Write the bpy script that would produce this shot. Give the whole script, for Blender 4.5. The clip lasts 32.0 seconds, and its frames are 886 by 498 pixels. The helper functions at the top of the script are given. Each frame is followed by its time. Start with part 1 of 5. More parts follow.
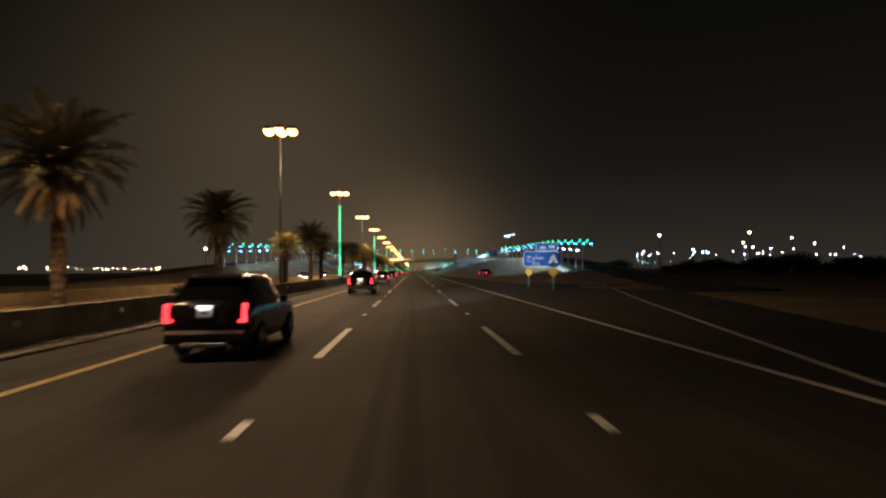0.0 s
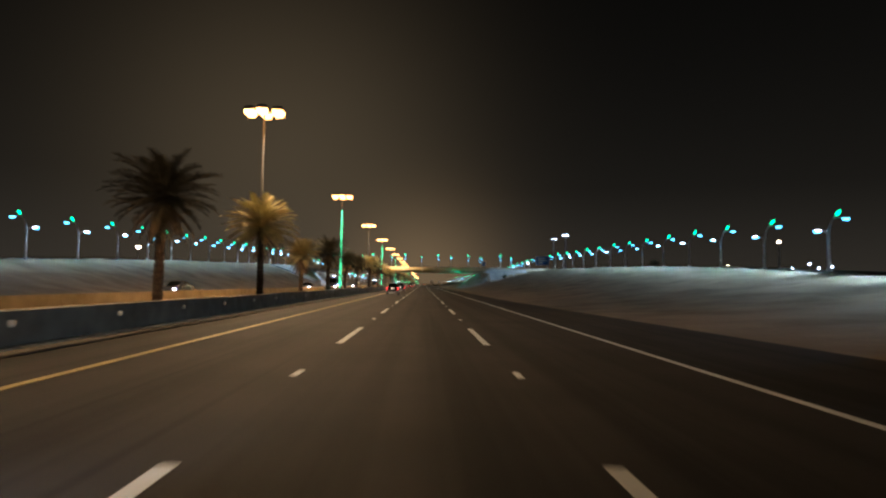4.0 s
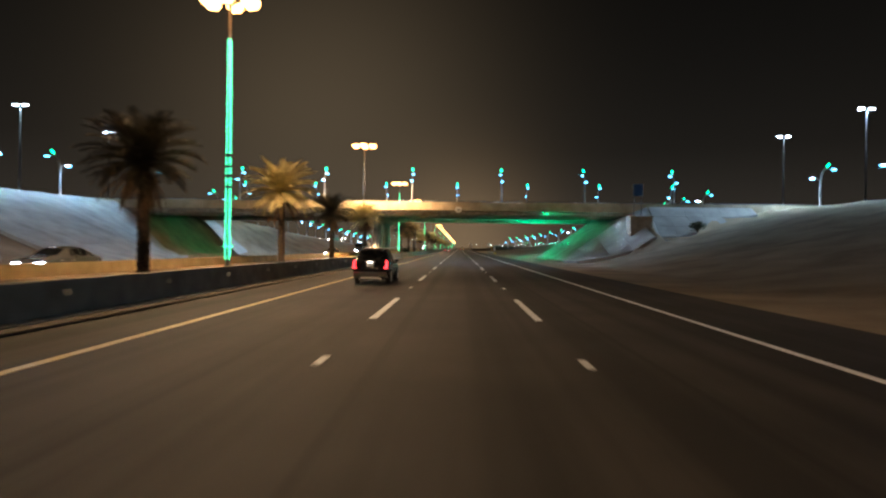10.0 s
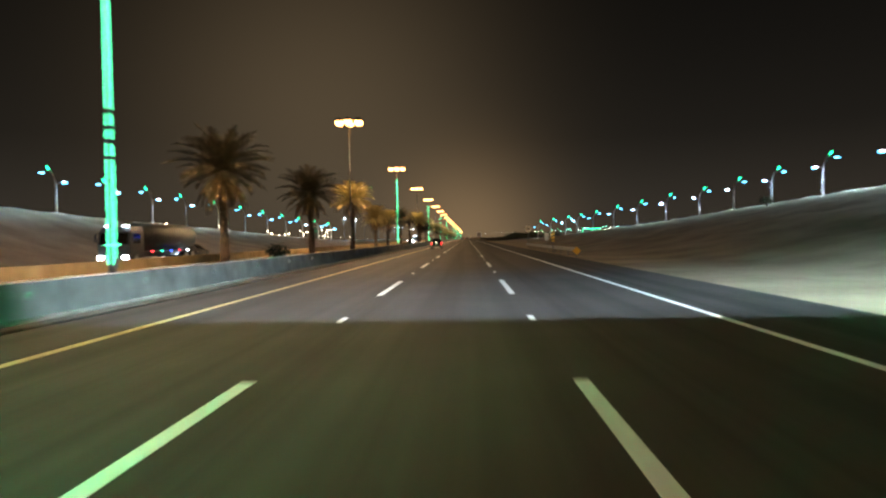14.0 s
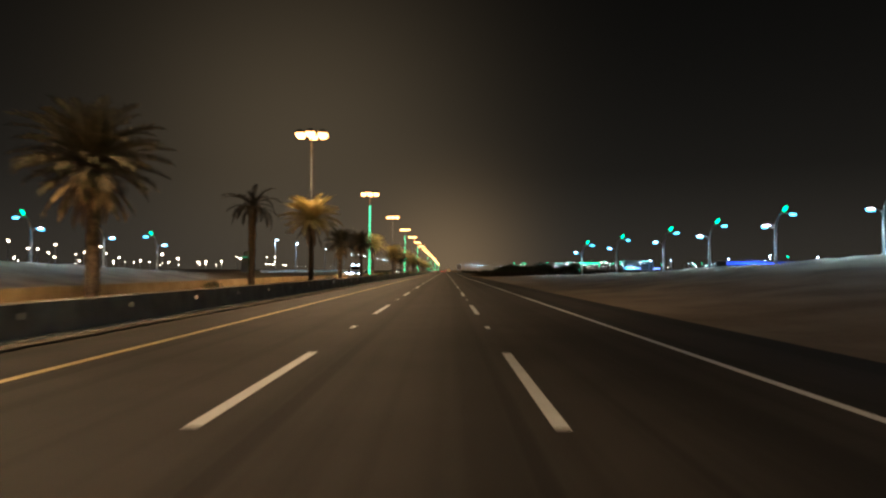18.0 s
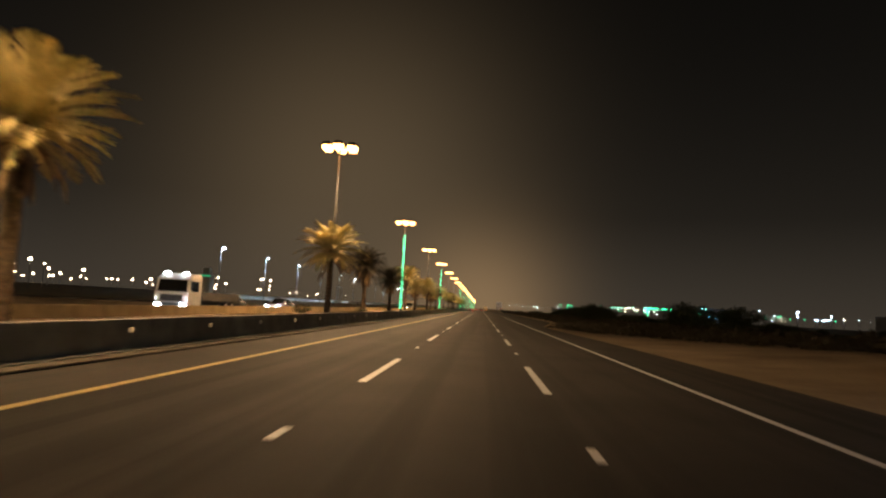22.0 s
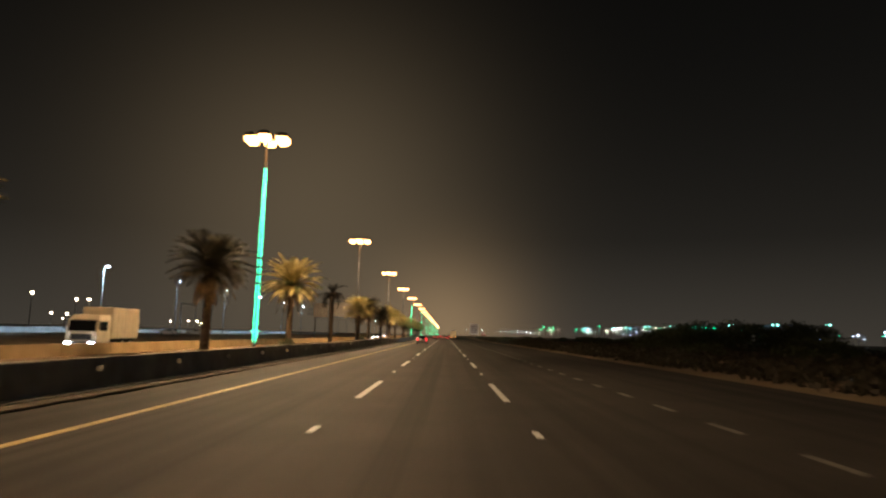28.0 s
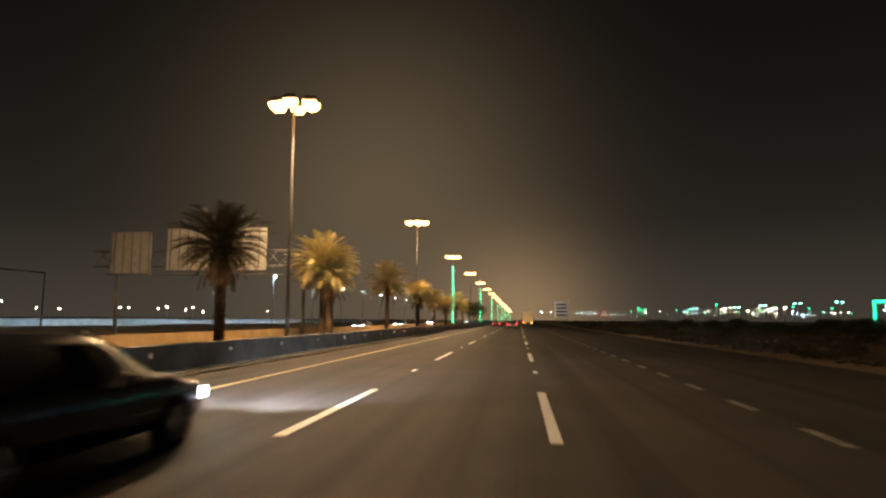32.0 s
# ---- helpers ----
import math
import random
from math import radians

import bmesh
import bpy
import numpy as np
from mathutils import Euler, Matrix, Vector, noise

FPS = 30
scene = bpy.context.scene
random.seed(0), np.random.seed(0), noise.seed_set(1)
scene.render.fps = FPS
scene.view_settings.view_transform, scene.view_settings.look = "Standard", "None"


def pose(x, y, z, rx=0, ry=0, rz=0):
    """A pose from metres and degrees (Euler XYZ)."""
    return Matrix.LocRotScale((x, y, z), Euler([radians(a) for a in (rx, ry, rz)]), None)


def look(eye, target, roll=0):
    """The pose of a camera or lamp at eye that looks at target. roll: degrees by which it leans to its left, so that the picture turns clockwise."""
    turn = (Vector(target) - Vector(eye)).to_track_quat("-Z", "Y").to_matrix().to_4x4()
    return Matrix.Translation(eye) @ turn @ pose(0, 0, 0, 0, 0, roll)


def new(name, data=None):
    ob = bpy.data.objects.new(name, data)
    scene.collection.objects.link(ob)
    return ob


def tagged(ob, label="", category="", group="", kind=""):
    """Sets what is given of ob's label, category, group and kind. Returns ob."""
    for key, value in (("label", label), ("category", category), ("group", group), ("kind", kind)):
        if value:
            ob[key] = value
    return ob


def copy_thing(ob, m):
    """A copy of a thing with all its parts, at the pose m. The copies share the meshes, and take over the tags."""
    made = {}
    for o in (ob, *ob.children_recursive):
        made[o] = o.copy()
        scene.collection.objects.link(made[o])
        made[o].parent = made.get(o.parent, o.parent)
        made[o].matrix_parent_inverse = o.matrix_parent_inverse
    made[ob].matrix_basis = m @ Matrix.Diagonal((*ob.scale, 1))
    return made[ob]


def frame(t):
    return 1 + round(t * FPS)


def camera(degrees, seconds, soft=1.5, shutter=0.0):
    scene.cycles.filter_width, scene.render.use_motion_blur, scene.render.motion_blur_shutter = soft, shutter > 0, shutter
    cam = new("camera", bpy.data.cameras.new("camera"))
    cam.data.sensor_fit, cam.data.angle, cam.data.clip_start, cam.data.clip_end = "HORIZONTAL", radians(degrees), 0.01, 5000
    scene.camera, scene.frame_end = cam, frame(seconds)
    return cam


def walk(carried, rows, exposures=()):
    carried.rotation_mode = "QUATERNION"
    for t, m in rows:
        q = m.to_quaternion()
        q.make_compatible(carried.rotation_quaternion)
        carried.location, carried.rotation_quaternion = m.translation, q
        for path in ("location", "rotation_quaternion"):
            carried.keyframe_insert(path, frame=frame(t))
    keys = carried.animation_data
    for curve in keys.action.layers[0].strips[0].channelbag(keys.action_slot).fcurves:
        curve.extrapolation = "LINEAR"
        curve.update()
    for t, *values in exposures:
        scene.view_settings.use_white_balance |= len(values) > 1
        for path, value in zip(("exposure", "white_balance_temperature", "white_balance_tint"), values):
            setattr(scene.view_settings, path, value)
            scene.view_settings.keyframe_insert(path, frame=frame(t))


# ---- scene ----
cam = camera(70.1, 32.0, 2.3, 0.3)

# t, x, y, z, yaw, pitch, roll: y runs along the carriageway, x to the right of the middle lane's centre
DRIVE = [
    (0, -0.09, 27.10, 1.59, -2.73, 1.91, -0.49),
    (1, 0.03, 54.28, 1.56, -1.95, 3.29, -3.13),
    (2, 0.16, 82.03, 1.55, -4.08, 3.79, -1.12),
    (3, 0.28, 110.02, 1.53, -3.36, 2.28, -0.84),
    (3.5, 0.21, 123.93, 1.52, -3.19, 3.26, 0.56),
    (5.5, 0.24, 178.60, 1.55, 2.68, 2.33, -0.46),
    (6, 0.13, 192.55, 1.58, 1.16, 2.04, 0.98),
    (6.5, 0.05, 206.68, 1.59, 2.01, 2.26, 0.07),
    (7, 0.07, 220.80, 1.58, 2.02, 2.78, -0.05),
    (8, 0.01, 248.13, 1.59, 1.72, 1.49, 0.22),
    (9, -0.04, 275.91, 1.57, 2.65, 1.90, 0.79),
    (10, 0.07, 303.55, 1.60, 1.50, -0.10, 0.69),
    (11, 0.23, 331.35, 1.59, 2.84, -0.50, -1.27),
    (12, 0.33, 359.08, 1.58, 2.64, -2.23, -0.28),
    (13, 0.57, 386.96, 1.59, 2.99, -3.42, -1.20),
    (13.5, 0.62, 400.94, 1.59, 1.72, -2.82, -1.03),
    (14, 0.63, 414.84, 1.58, 2.21, -0.99, -1.03),
    (14.5, 0.62, 428.38, 1.60, 4.43, -0.47, -2.81),
    (15, 0.58, 441.72, 1.58, 0.53, -0.91, 0.51),
    (15.5, 0.59, 455.36, 1.56, -0.05, -0.36, -0.36),
    (17.5, 0.64, 510.54, 1.58, 0.65, 1.29, 0.15),
    (18, 0.67, 524.43, 1.58, 0.19, 1.93, 0.27),
    (19, 0.67, 551.90, 1.59, 0.50, 2.53, 0.94),
    (20, 0.69, 578.43, 1.58, 1.36, 2.82, -0.21),
    (21, 0.55, 605.51, 1.58, 1.37, 4.42, 3.62),
    (22, 0.45, 632.84, 1.60, 3.72, 5.18, 3.32),
    (23, 0.39, 659.82, 1.62, 4.65, 5.64, 2.80),
    (24, 0.23, 686.30, 1.56, 3.23, 3.04, 4.82),
    (25, 0.09, 713.14, 1.51, 8.21, 4.78, 5.83),
    (25.5, 0.11, 726.53, 1.59, 6.50, 8.60, 3.92),
    (27.5, 0.22, 780.28, 1.59, 2.30, 7.72, 2.22),
    (28, 0.29, 793.57, 1.60, 0.42, 7.75, 1.47),
    (29, 0.54, 819.89, 1.58, 0.24, 7.19, 2.87),
    (30, 0.93, 846.58, 1.60, 1.06, 6.59, 0.99),
    (31, 1.24, 873.06, 1.58, 0.07, 6.65, 2.70),
    (32, 1.38, 899.50, 1.58, 6.87, 6.36, 0.38),
]


def view(x, y, z, yaw, pitch, roll):
    a, b = radians(yaw), radians(pitch)
    ahead = Vector((-math.sin(a) * math.cos(b), math.cos(a) * math.cos(b), math.sin(b)))
    eye = Vector((x, y, z))
    return look(eye, eye + ahead, roll)


# seconds, stops, kelvin, tint
STOPS = [
    (0, 0.5, 5900, 8), (2, 0.95, 5500, 6), (3, 0.55, 5700, 6), (5, 0.7, 5800, 8), (6, 0.85, 5800, 8), (7, 0.2, 5700, 6),
    (8, 0.7, 5900, 8), (10, 0.85, 5850, 9), (11, 0.95, 5850, 8), (12, 0.3, 5800, 6), (13, 0.7, 5600, 8), (14, 0.95, 6200, 8),
    (15, 0.6, 6700, 10), (18, 0.7, 5700, 6), (20, 0.85, 6200, 8), (21, 1.05, 6450, 10), (23, 1.1, 6450, 10), (24, 1.25, 6200, 8),
    (25, 0.55, 5900, 4), (28, 1.2, 5900, 7), (29, 0.8, 5750, 5), (30, 1.1, 6200, 9), (31, 1.25, 5900, 8), (32, 1.4, 6200, 9),
]
walk(cam, [(row[0], view(*row[1:])) for row in DRIVE], STOPS)

# ---- night sky, a faint brown town glow low down ----
world = bpy.data.worlds.new("night_sky")
scene.world = world
world.use_nodes = True
wn = world.node_tree.nodes
wl = world.node_tree.links
coord, split, ramp = wn.new("ShaderNodeTexCoord"), wn.new("ShaderNodeSeparateXYZ"), wn.new("ShaderNodeValToRGB")
wl.new(coord.outputs["Generated"], split.inputs[0])
wl.new(split.outputs["Z"], ramp.inputs[0])
ramp.color_ramp.elements[0].position, ramp.color_ramp.elements[0].color = 0.0, (0.046, 0.037, 0.027, 1)
ramp.color_ramp.elements[1].position, ramp.color_ramp.elements[1].color = 0.50, (0.0022, 0.0020, 0.0017, 1)
mid = ramp.color_ramp.elements.new(0.15)
mid.color = (0.0085, 0.0072, 0.0056, 1)
ramp.color_ramp.interpolation = "B_SPLINE"
# lamp glow painted into the sky along the median's lamps, ahead and behind
away, narrow, painted_haze = wn.new("ShaderNodeMath"), wn.new("ShaderNodeMath"), wn.new("ShaderNodeMix")
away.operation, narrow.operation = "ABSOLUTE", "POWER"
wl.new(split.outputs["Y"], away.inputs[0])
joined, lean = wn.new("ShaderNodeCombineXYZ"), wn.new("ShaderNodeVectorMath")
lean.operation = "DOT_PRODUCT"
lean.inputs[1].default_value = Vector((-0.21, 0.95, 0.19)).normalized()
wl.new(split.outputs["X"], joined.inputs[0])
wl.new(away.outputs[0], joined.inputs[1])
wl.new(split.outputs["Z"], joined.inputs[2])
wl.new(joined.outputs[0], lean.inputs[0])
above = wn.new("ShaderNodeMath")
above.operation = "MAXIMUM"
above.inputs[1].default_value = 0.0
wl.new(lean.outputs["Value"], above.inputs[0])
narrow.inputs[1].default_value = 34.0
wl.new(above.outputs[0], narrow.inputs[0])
painted_haze.data_type, painted_haze.blend_type = "RGBA", "ADD"
painted_haze.inputs["B"].default_value = (0.074, 0.050, 0.026, 1)
wl.new(narrow.outputs[0], painted_haze.inputs["Factor"])
wl.new(ramp.outputs[0], painted_haze.inputs["A"])
# a narrower warm glow painted into the sky low over the road
core, painted_low_haze = wn.new("ShaderNodeMath"), wn.new("ShaderNodeMix")
core.operation = "POWER"
core.inputs[1].default_value = 150.0
wl.new(away.outputs[0], core.inputs[0])
painted_low_haze.data_type, painted_low_haze.blend_type = "RGBA", "ADD"
painted_low_haze.inputs["B"].default_value = (0.155, 0.092, 0.040, 1)
wl.new(core.outputs[0], painted_low_haze.inputs["Factor"])
wl.new(painted_haze.outputs["Result"], painted_low_haze.inputs["A"])
wl.new(painted_low_haze.outputs["Result"], wn["Background"].inputs[0])
wn["Background"].inputs[1].default_value = 0.52

SODIUM = (1.0, 0.61, 0.29)
COOL = (0.60, 0.83, 1.0)
GREEN = (0.02, 1.0, 0.33)
POLE_X, POLE_Y0, POLE_STEP = -12.94, 139.03, 49.91      # the row of tall lamps in the median


def spot(name, at, target, watts, colour, cone=150, radius=0.3, blend=0.4):
    data = bpy.data.lights.new(name, "SPOT")
    data.energy, data.color, data.spot_size, data.spot_blend, data.shadow_soft_size = watts, colour, radians(cone), blend, radius
    ob = new(name, data)
    ob.matrix_world = look(Vector(at), Vector(target))
    return ob


for k in range(-2, 19):
    y = POLE_Y0 + k * POLE_STEP
    for s in (-1, 1):
        watts = 7000 if (k, s) in ((5, 1), (6, -1)) else 9800      # turned down towards the bridge
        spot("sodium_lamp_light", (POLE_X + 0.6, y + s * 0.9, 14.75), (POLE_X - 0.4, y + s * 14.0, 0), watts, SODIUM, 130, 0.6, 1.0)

# ---- materials ----
def surface(name, dark, light, scale=4.0, rough=0.7, bump=0.15, metal=0.0, grain=60.0, vary=0.0, place="Object", spec=0.5):
    """A surface with stains at one scale and grain at a finer one; vary: how far pieces differ in tone."""
    m = bpy.data.materials.new(name)
    m.use_nodes = True
    n, l = m.node_tree.nodes, m.node_tree.links
    bsdf = n["Principled BSDF"]
    if place == "World":
        vec = n.new("ShaderNodeNewGeometry").outputs["Position"]
    else:
        vec = n.new("ShaderNodeTexCoord").outputs["Object"]
    big, fine = n.new("ShaderNodeTexNoise"), n.new("ShaderNodeTexNoise")
    big.inputs["Scale"].default_value, big.inputs["Detail"].default_value = scale, 5
    fine.inputs["Scale"].default_value, fine.inputs["Detail"].default_value = grain, 3
    l.new(vec, big.inputs["Vector"])
    l.new(vec, fine.inputs["Vector"])
    add = n.new("ShaderNodeMath")
    add.operation = "MULTIPLY_ADD"
    add.inputs[1].default_value = 0.35
    l.new(fine.outputs["Fac"], add.inputs[0])
    l.new(big.outputs["Fac"], add.inputs[2])
    cr = n.new("ShaderNodeValToRGB")
    cr.color_ramp.elements[0].position, cr.color_ramp.elements[0].color = 0.42, (*dark, 1)
    cr.color_ramp.elements[1].position, cr.color_ramp.elements[1].color = 0.92, (*light, 1)
    l.new(add.outputs[0], cr.inputs[0])
    tone = cr.outputs[0]
    if vary:
        info, hsv, rng = n.new("ShaderNodeObjectInfo"), n.new("ShaderNodeHueSaturation"), n.new("ShaderNodeMapRange")
        rng.inputs["To Min"].default_value, rng.inputs["To Max"].default_value = 1 - vary, 1 + vary
        l.new(info.outputs["Random"], rng.inputs["Value"])
        l.new(rng.outputs[0], hsv.inputs["Value"])
        l.new(tone, hsv.inputs["Color"])
        tone = hsv.outputs[0]
    l.new(tone, bsdf.inputs["Base Color"])
    bsdf.inputs["Roughness"].default_value, bsdf.inputs["Metallic"].default_value = rough, metal
    bsdf.inputs["Specular IOR Level"].default_value = spec
    if bump:
        b = n.new("ShaderNodeBump")
        b.inputs["Strength"].default_value, b.inputs["Distance"].default_value = bump, 0.02
        l.new(add.outputs[0], b.inputs["Height"])
        l.new(b.outputs[0], bsdf.inputs["Normal"])
    return m


def glowing(name, colour, strength):
    m = bpy.data.materials.new(name)
    m.use_nodes = True
    bsdf = m.node_tree.nodes["Principled BSDF"]
    bsdf.inputs["Base Color"].default_value = (*[min(1, c * 0.8) for c in colour], 1)
    bsdf.inputs["Emission Color"].default_value = (*colour, 1)
    bsdf.inputs["Emission Strength"].default_value = strength
    return m


def asphalt_material(name):
    """Grey-brown asphalt with long darker wheel tracks, oily streaks, patches of wear and aggregate."""
    m = surface(name, (0.021, 0.0195, 0.018), (0.046, 0.042, 0.038), 0.35, 0.80, 0.35, 0.0, 45.0, 0, "World", 0.28)
    n, l = m.node_tree.nodes, m.node_tree.links
    bsdf = n["Principled BSDF"]
    tone = bsdf.inputs["Base Color"].links[0].from_socket
    geo, stretch, tracks = n.new("ShaderNodeNewGeometry"), n.new("ShaderNodeMapping"), n.new("ShaderNodeTexNoise")
    stretch.inputs["Scale"].default_value = (1.1, 0.012, 1)
    l.new(geo.outputs["Position"], stretch.inputs["Vector"])
    l.new(stretch.outputs[0], tracks.inputs["Vector"])
    tracks.inputs["Scale"].default_value, tracks.inputs["Detail"].default_value = 1.0, 4
    rng, mix = n.new("ShaderNodeMapRange"), n.new("ShaderNodeMix")
    rng.inputs["From Min"].default_value, rng.inputs["From Max"].default_value = 0.38, 0.56
    rng.inputs["To Min"].default_value, rng.inputs["To Max"].default_value = 0.46, 1.04
    l.new(tracks.outputs["Fac"], rng.inputs["Value"])
    mix.data_type, mix.blend_type = "RGBA", "MULTIPLY"
    mix.inputs["Factor"].default_value = 1.0
    l.new(tone, mix.inputs["A"])
    l.new(rng.outputs[0], mix.inputs["B"])
    streak_map, streak, edge, dirt = n.new("ShaderNodeMapping"), n.new("ShaderNodeTexNoise"), n.new("ShaderNodeMapRange"), n.new("ShaderNodeMix")
    streak_map.inputs["Scale"].default_value = (1.55, 0.009, 1)
    streak_map.inputs["Location"].default_value = (7.3, 2.1, 0)
    l.new(geo.outputs["Position"], streak_map.inputs["Vector"])
    l.new(streak_map.outputs[0], streak.inputs["Vector"])
    streak.inputs["Scale"].default_value, streak.inputs["Detail"].default_value = 1.0, 2
    edge.inputs["From Min"].default_value, edge.inputs["From Max"].default_value = 0.60, 0.67
    edge.inputs["To Min"].default_value, edge.inputs["To Max"].default_value = 1.0, 0.5
    l.new(streak.outputs["Fac"], edge.inputs["Value"])
    dirt.data_type, dirt.blend_type = "RGBA", "MULTIPLY"
    dirt.inputs["Factor"].default_value = 1.0
    l.new(mix.outputs["Result"], dirt.inputs["A"])
    l.new(edge.outputs[0], dirt.inputs["B"])
    l.new(dirt.outputs["Result"], bsdf.inputs["Base Color"])
    return m


ASPHALT = asphalt_material("asphalt")
SAND = surface("sand", (0.20, 0.155, 0.105), (0.40, 0.315, 0.22), 0.25, 0.95, 0.5, 0, 7.0, 0, "World", 0.1)
SOIL = surface("median_soil", (0.16, 0.11, 0.065), (0.33, 0.24, 0.15), 0.6, 0.95, 0.6, 0, 11.0, 0, "World", 0.1)
WHITE_PAINT = surface("white_road_paint", (0.66, 0.69, 0.72), (0.86, 0.89, 0.92), 5.0, 0.55, 0.2, 0, 70, 0.08, "World")
WORN_PAINT = surface("worn_road_paint", (0.035, 0.034, 0.032), (0.30, 0.29, 0.27), 4.0, 0.7, 0.2, 0, 50, 0.2, "World")
YELLOW_PAINT = surface("yellow_road_paint", (0.34, 0.26, 0.10), (0.60, 0.47, 0.20), 3.0, 0.55, 0.2, 0, 70, 0, "World")
CONCRETE = surface("concrete", (0.20, 0.185, 0.165), (0.40, 0.37, 0.33), 1.3, 0.85, 0.3, 0, 30, 0.08, "World", 0.3)
PARAPET = surface("parapet_concrete", (0.34, 0.29, 0.20), (0.52, 0.45, 0.33), 0.8, 0.85, 0.25, 0, 22, 0.06, "World", 0.2)
PALE_CONCRETE = surface("pale_paving", (0.27, 0.27, 0.265), (0.46, 0.46, 0.45), 0.5, 0.8, 0.25, 0, 18, 0.06, "World", 0.3)
GALV = surface("galvanised_steel", (0.12, 0.122, 0.125), (0.22, 0.224, 0.23), 5, 0.6, 0.05, 0.5, 40)
CREAM_STEEL = surface("painted_steel", (0.34, 0.33, 0.31), (0.46, 0.45, 0.43), 5, 0.45, 0.05, 0.0, 40)
DARK_STEEL = surface("dark_steel", (0.03, 0.03, 0.032), (0.07, 0.07, 0.075), 6, 0.5, 0.05, 0.6, 40)
BARK = surface("palm_bark", (0.030, 0.021, 0.013), (0.115, 0.08, 0.05), 9, 0.95, 1.0, 0, 30, 0.1)
FROND = surface("palm_frond", (0.28, 0.235, 0.095), (0.54, 0.45, 0.20), 3, 0.6, 0.1, 0, 25, 0.12)
DEAD_FROND = surface("dry_frond", (0.10, 0.065, 0.03), (0.22, 0.15, 0.075), 3, 0.85, 0.2, 0, 25, 0.12)
BEIGE_WALL = surface("beige_barrier_paint", (0.26, 0.185, 0.09), (0.42, 0.31, 0.165), 0.9, 0.85, 0.2, 0, 22, 0.06, "World", 0.2)
# darker copy of the leaf colour, with the shade of unlit crowns painted in
SHADED_FROND = surface("shaded_frond", (0.030, 0.026, 0.015), (0.085, 0.072, 0.038), 3, 0.8, 0.1, 0, 25, 0.12)
# near-black leaf colour that paints in the darkness of two unlit crowns
UNLIT_FROND = surface("unlit_frond", (0.02, 0.016, 0.010), (0.05, 0.04, 0.026), 3, 0.9, 0.2, 0, 25, 0.12)
SCRUB = surface("dry_scrub", (0.022, 0.019, 0.012), (0.055, 0.046, 0.028), 2, 0.8, 0.2, 0, 30, 0.15)
LEAF = surface("shrub_leaf", (0.025, 0.035, 0.014), (0.07, 0.085, 0.035), 2, 0.7, 0.2, 0, 30, 0.15)
SIGN_BLUE = surface("blue_sign_sheet", (0.012, 0.075, 0.30), (0.02, 0.115, 0.42), 2, 0.35, 0.0, 0, 30)
SIGN_WHITE = surface("white_sign_sheet", (0.62, 0.63, 0.64), (0.80, 0.81, 0.82), 3, 0.35, 0.0, 0, 30)
SIGN_YELLOW = surface("yellow_sign_sheet", (0.62, 0.36, 0.03), (0.82, 0.50, 0.06), 3, 0.35, 0.0, 0, 30)
TAIL_PAINT = surface("red_sign_sheet", (0.42, 0.02, 0.02), (0.58, 0.03, 0.03), 3, 0.4, 0.0, 0, 30)
SIGN_BLACK = surface("black_sign_sheet", (0.012, 0.012, 0.012), (0.03, 0.03, 0.03), 3, 0.4, 0.0, 0, 30)
SIGN_BACK = surface("bare_aluminium_sheet", (0.34, 0.33, 0.31), (0.52, 0.50, 0.47), 2, 0.5, 0.05, 0.4, 30)
BLACK_CAR = surface("black_car_paint", (0.010, 0.010, 0.011), (0.016, 0.016, 0.018), 2, 0.18, 0.0, 0.0, 30)
GREY_CAR = surface("grey_car_paint", (0.10, 0.10, 0.105), (0.14, 0.14, 0.145), 2, 0.2, 0.0, 0.3, 30)
WHITE_CAR = surface("white_car_paint", (0.55, 0.55, 0.54), (0.68, 0.68, 0.66), 2, 0.25, 0.0, 0.0, 30)
CREAM_BOX = surface("cream_truck_box", (0.50, 0.44, 0.33), (0.66, 0.58, 0.44), 1.5, 0.5, 0.1, 0.0, 20)
RUBBER = surface("tyre_rubber", (0.012, 0.012, 0.012), (0.028, 0.028, 0.028), 8, 0.85, 0.3, 0, 60)
RIM = surface("alloy_rim", (0.35, 0.35, 0.36), (0.5, 0.5, 0.51), 8, 0.3, 0, 0.9, 60)
CAR_GLASS = surface("tinted_glass", (0.008, 0.009, 0.010), (0.012, 0.013, 0.014), 2, 0.05, 0, 0, 30)
BUMPER = surface("grey_bumper_plastic", (0.045, 0.045, 0.045), (0.09, 0.09, 0.09), 4, 0.5, 0.05, 0, 30)
BUILDING = surface("rendered_wall", (0.36, 0.34, 0.31), (0.50, 0.48, 0.44), 0.3, 0.9, 0.2, 0, 8)
DARK_WALL = surface("dark_rendered_wall", (0.05, 0.05, 0.05), (0.10, 0.10, 0.10), 0.3, 0.9, 0.2, 0, 8)
REFLECTOR = surface("dusty_reflector_sheet", (0.34, 0.33, 0.30), (0.56, 0.55, 0.50), 3, 0.3, 0.0, 0, 30)
BARRIER = surface("weathered_barrier_concrete", (0.22, 0.215, 0.195), (0.42, 0.41, 0.37), 1.3, 0.9, 0.3, 0, 30, 0.08, "World", 0.2)
SODIUM_LENS = glowing("sodium_lens", (1.0, 0.42, 0.11), 8.5)
WHITE_LENS = glowing("cool_led_lens", (0.66, 0.86, 1.0), 45)
GREEN_LENS = glowing("green_led_lens", (0.04, 1.0, 0.38), 3.0)
POST_LENS = glowing("cool_post_lens", (0.12, 0.56, 1.0), 6)
DIM_GREEN = glowing("dim_green_panel", (0.05, 1.0, 0.4), 0.16)
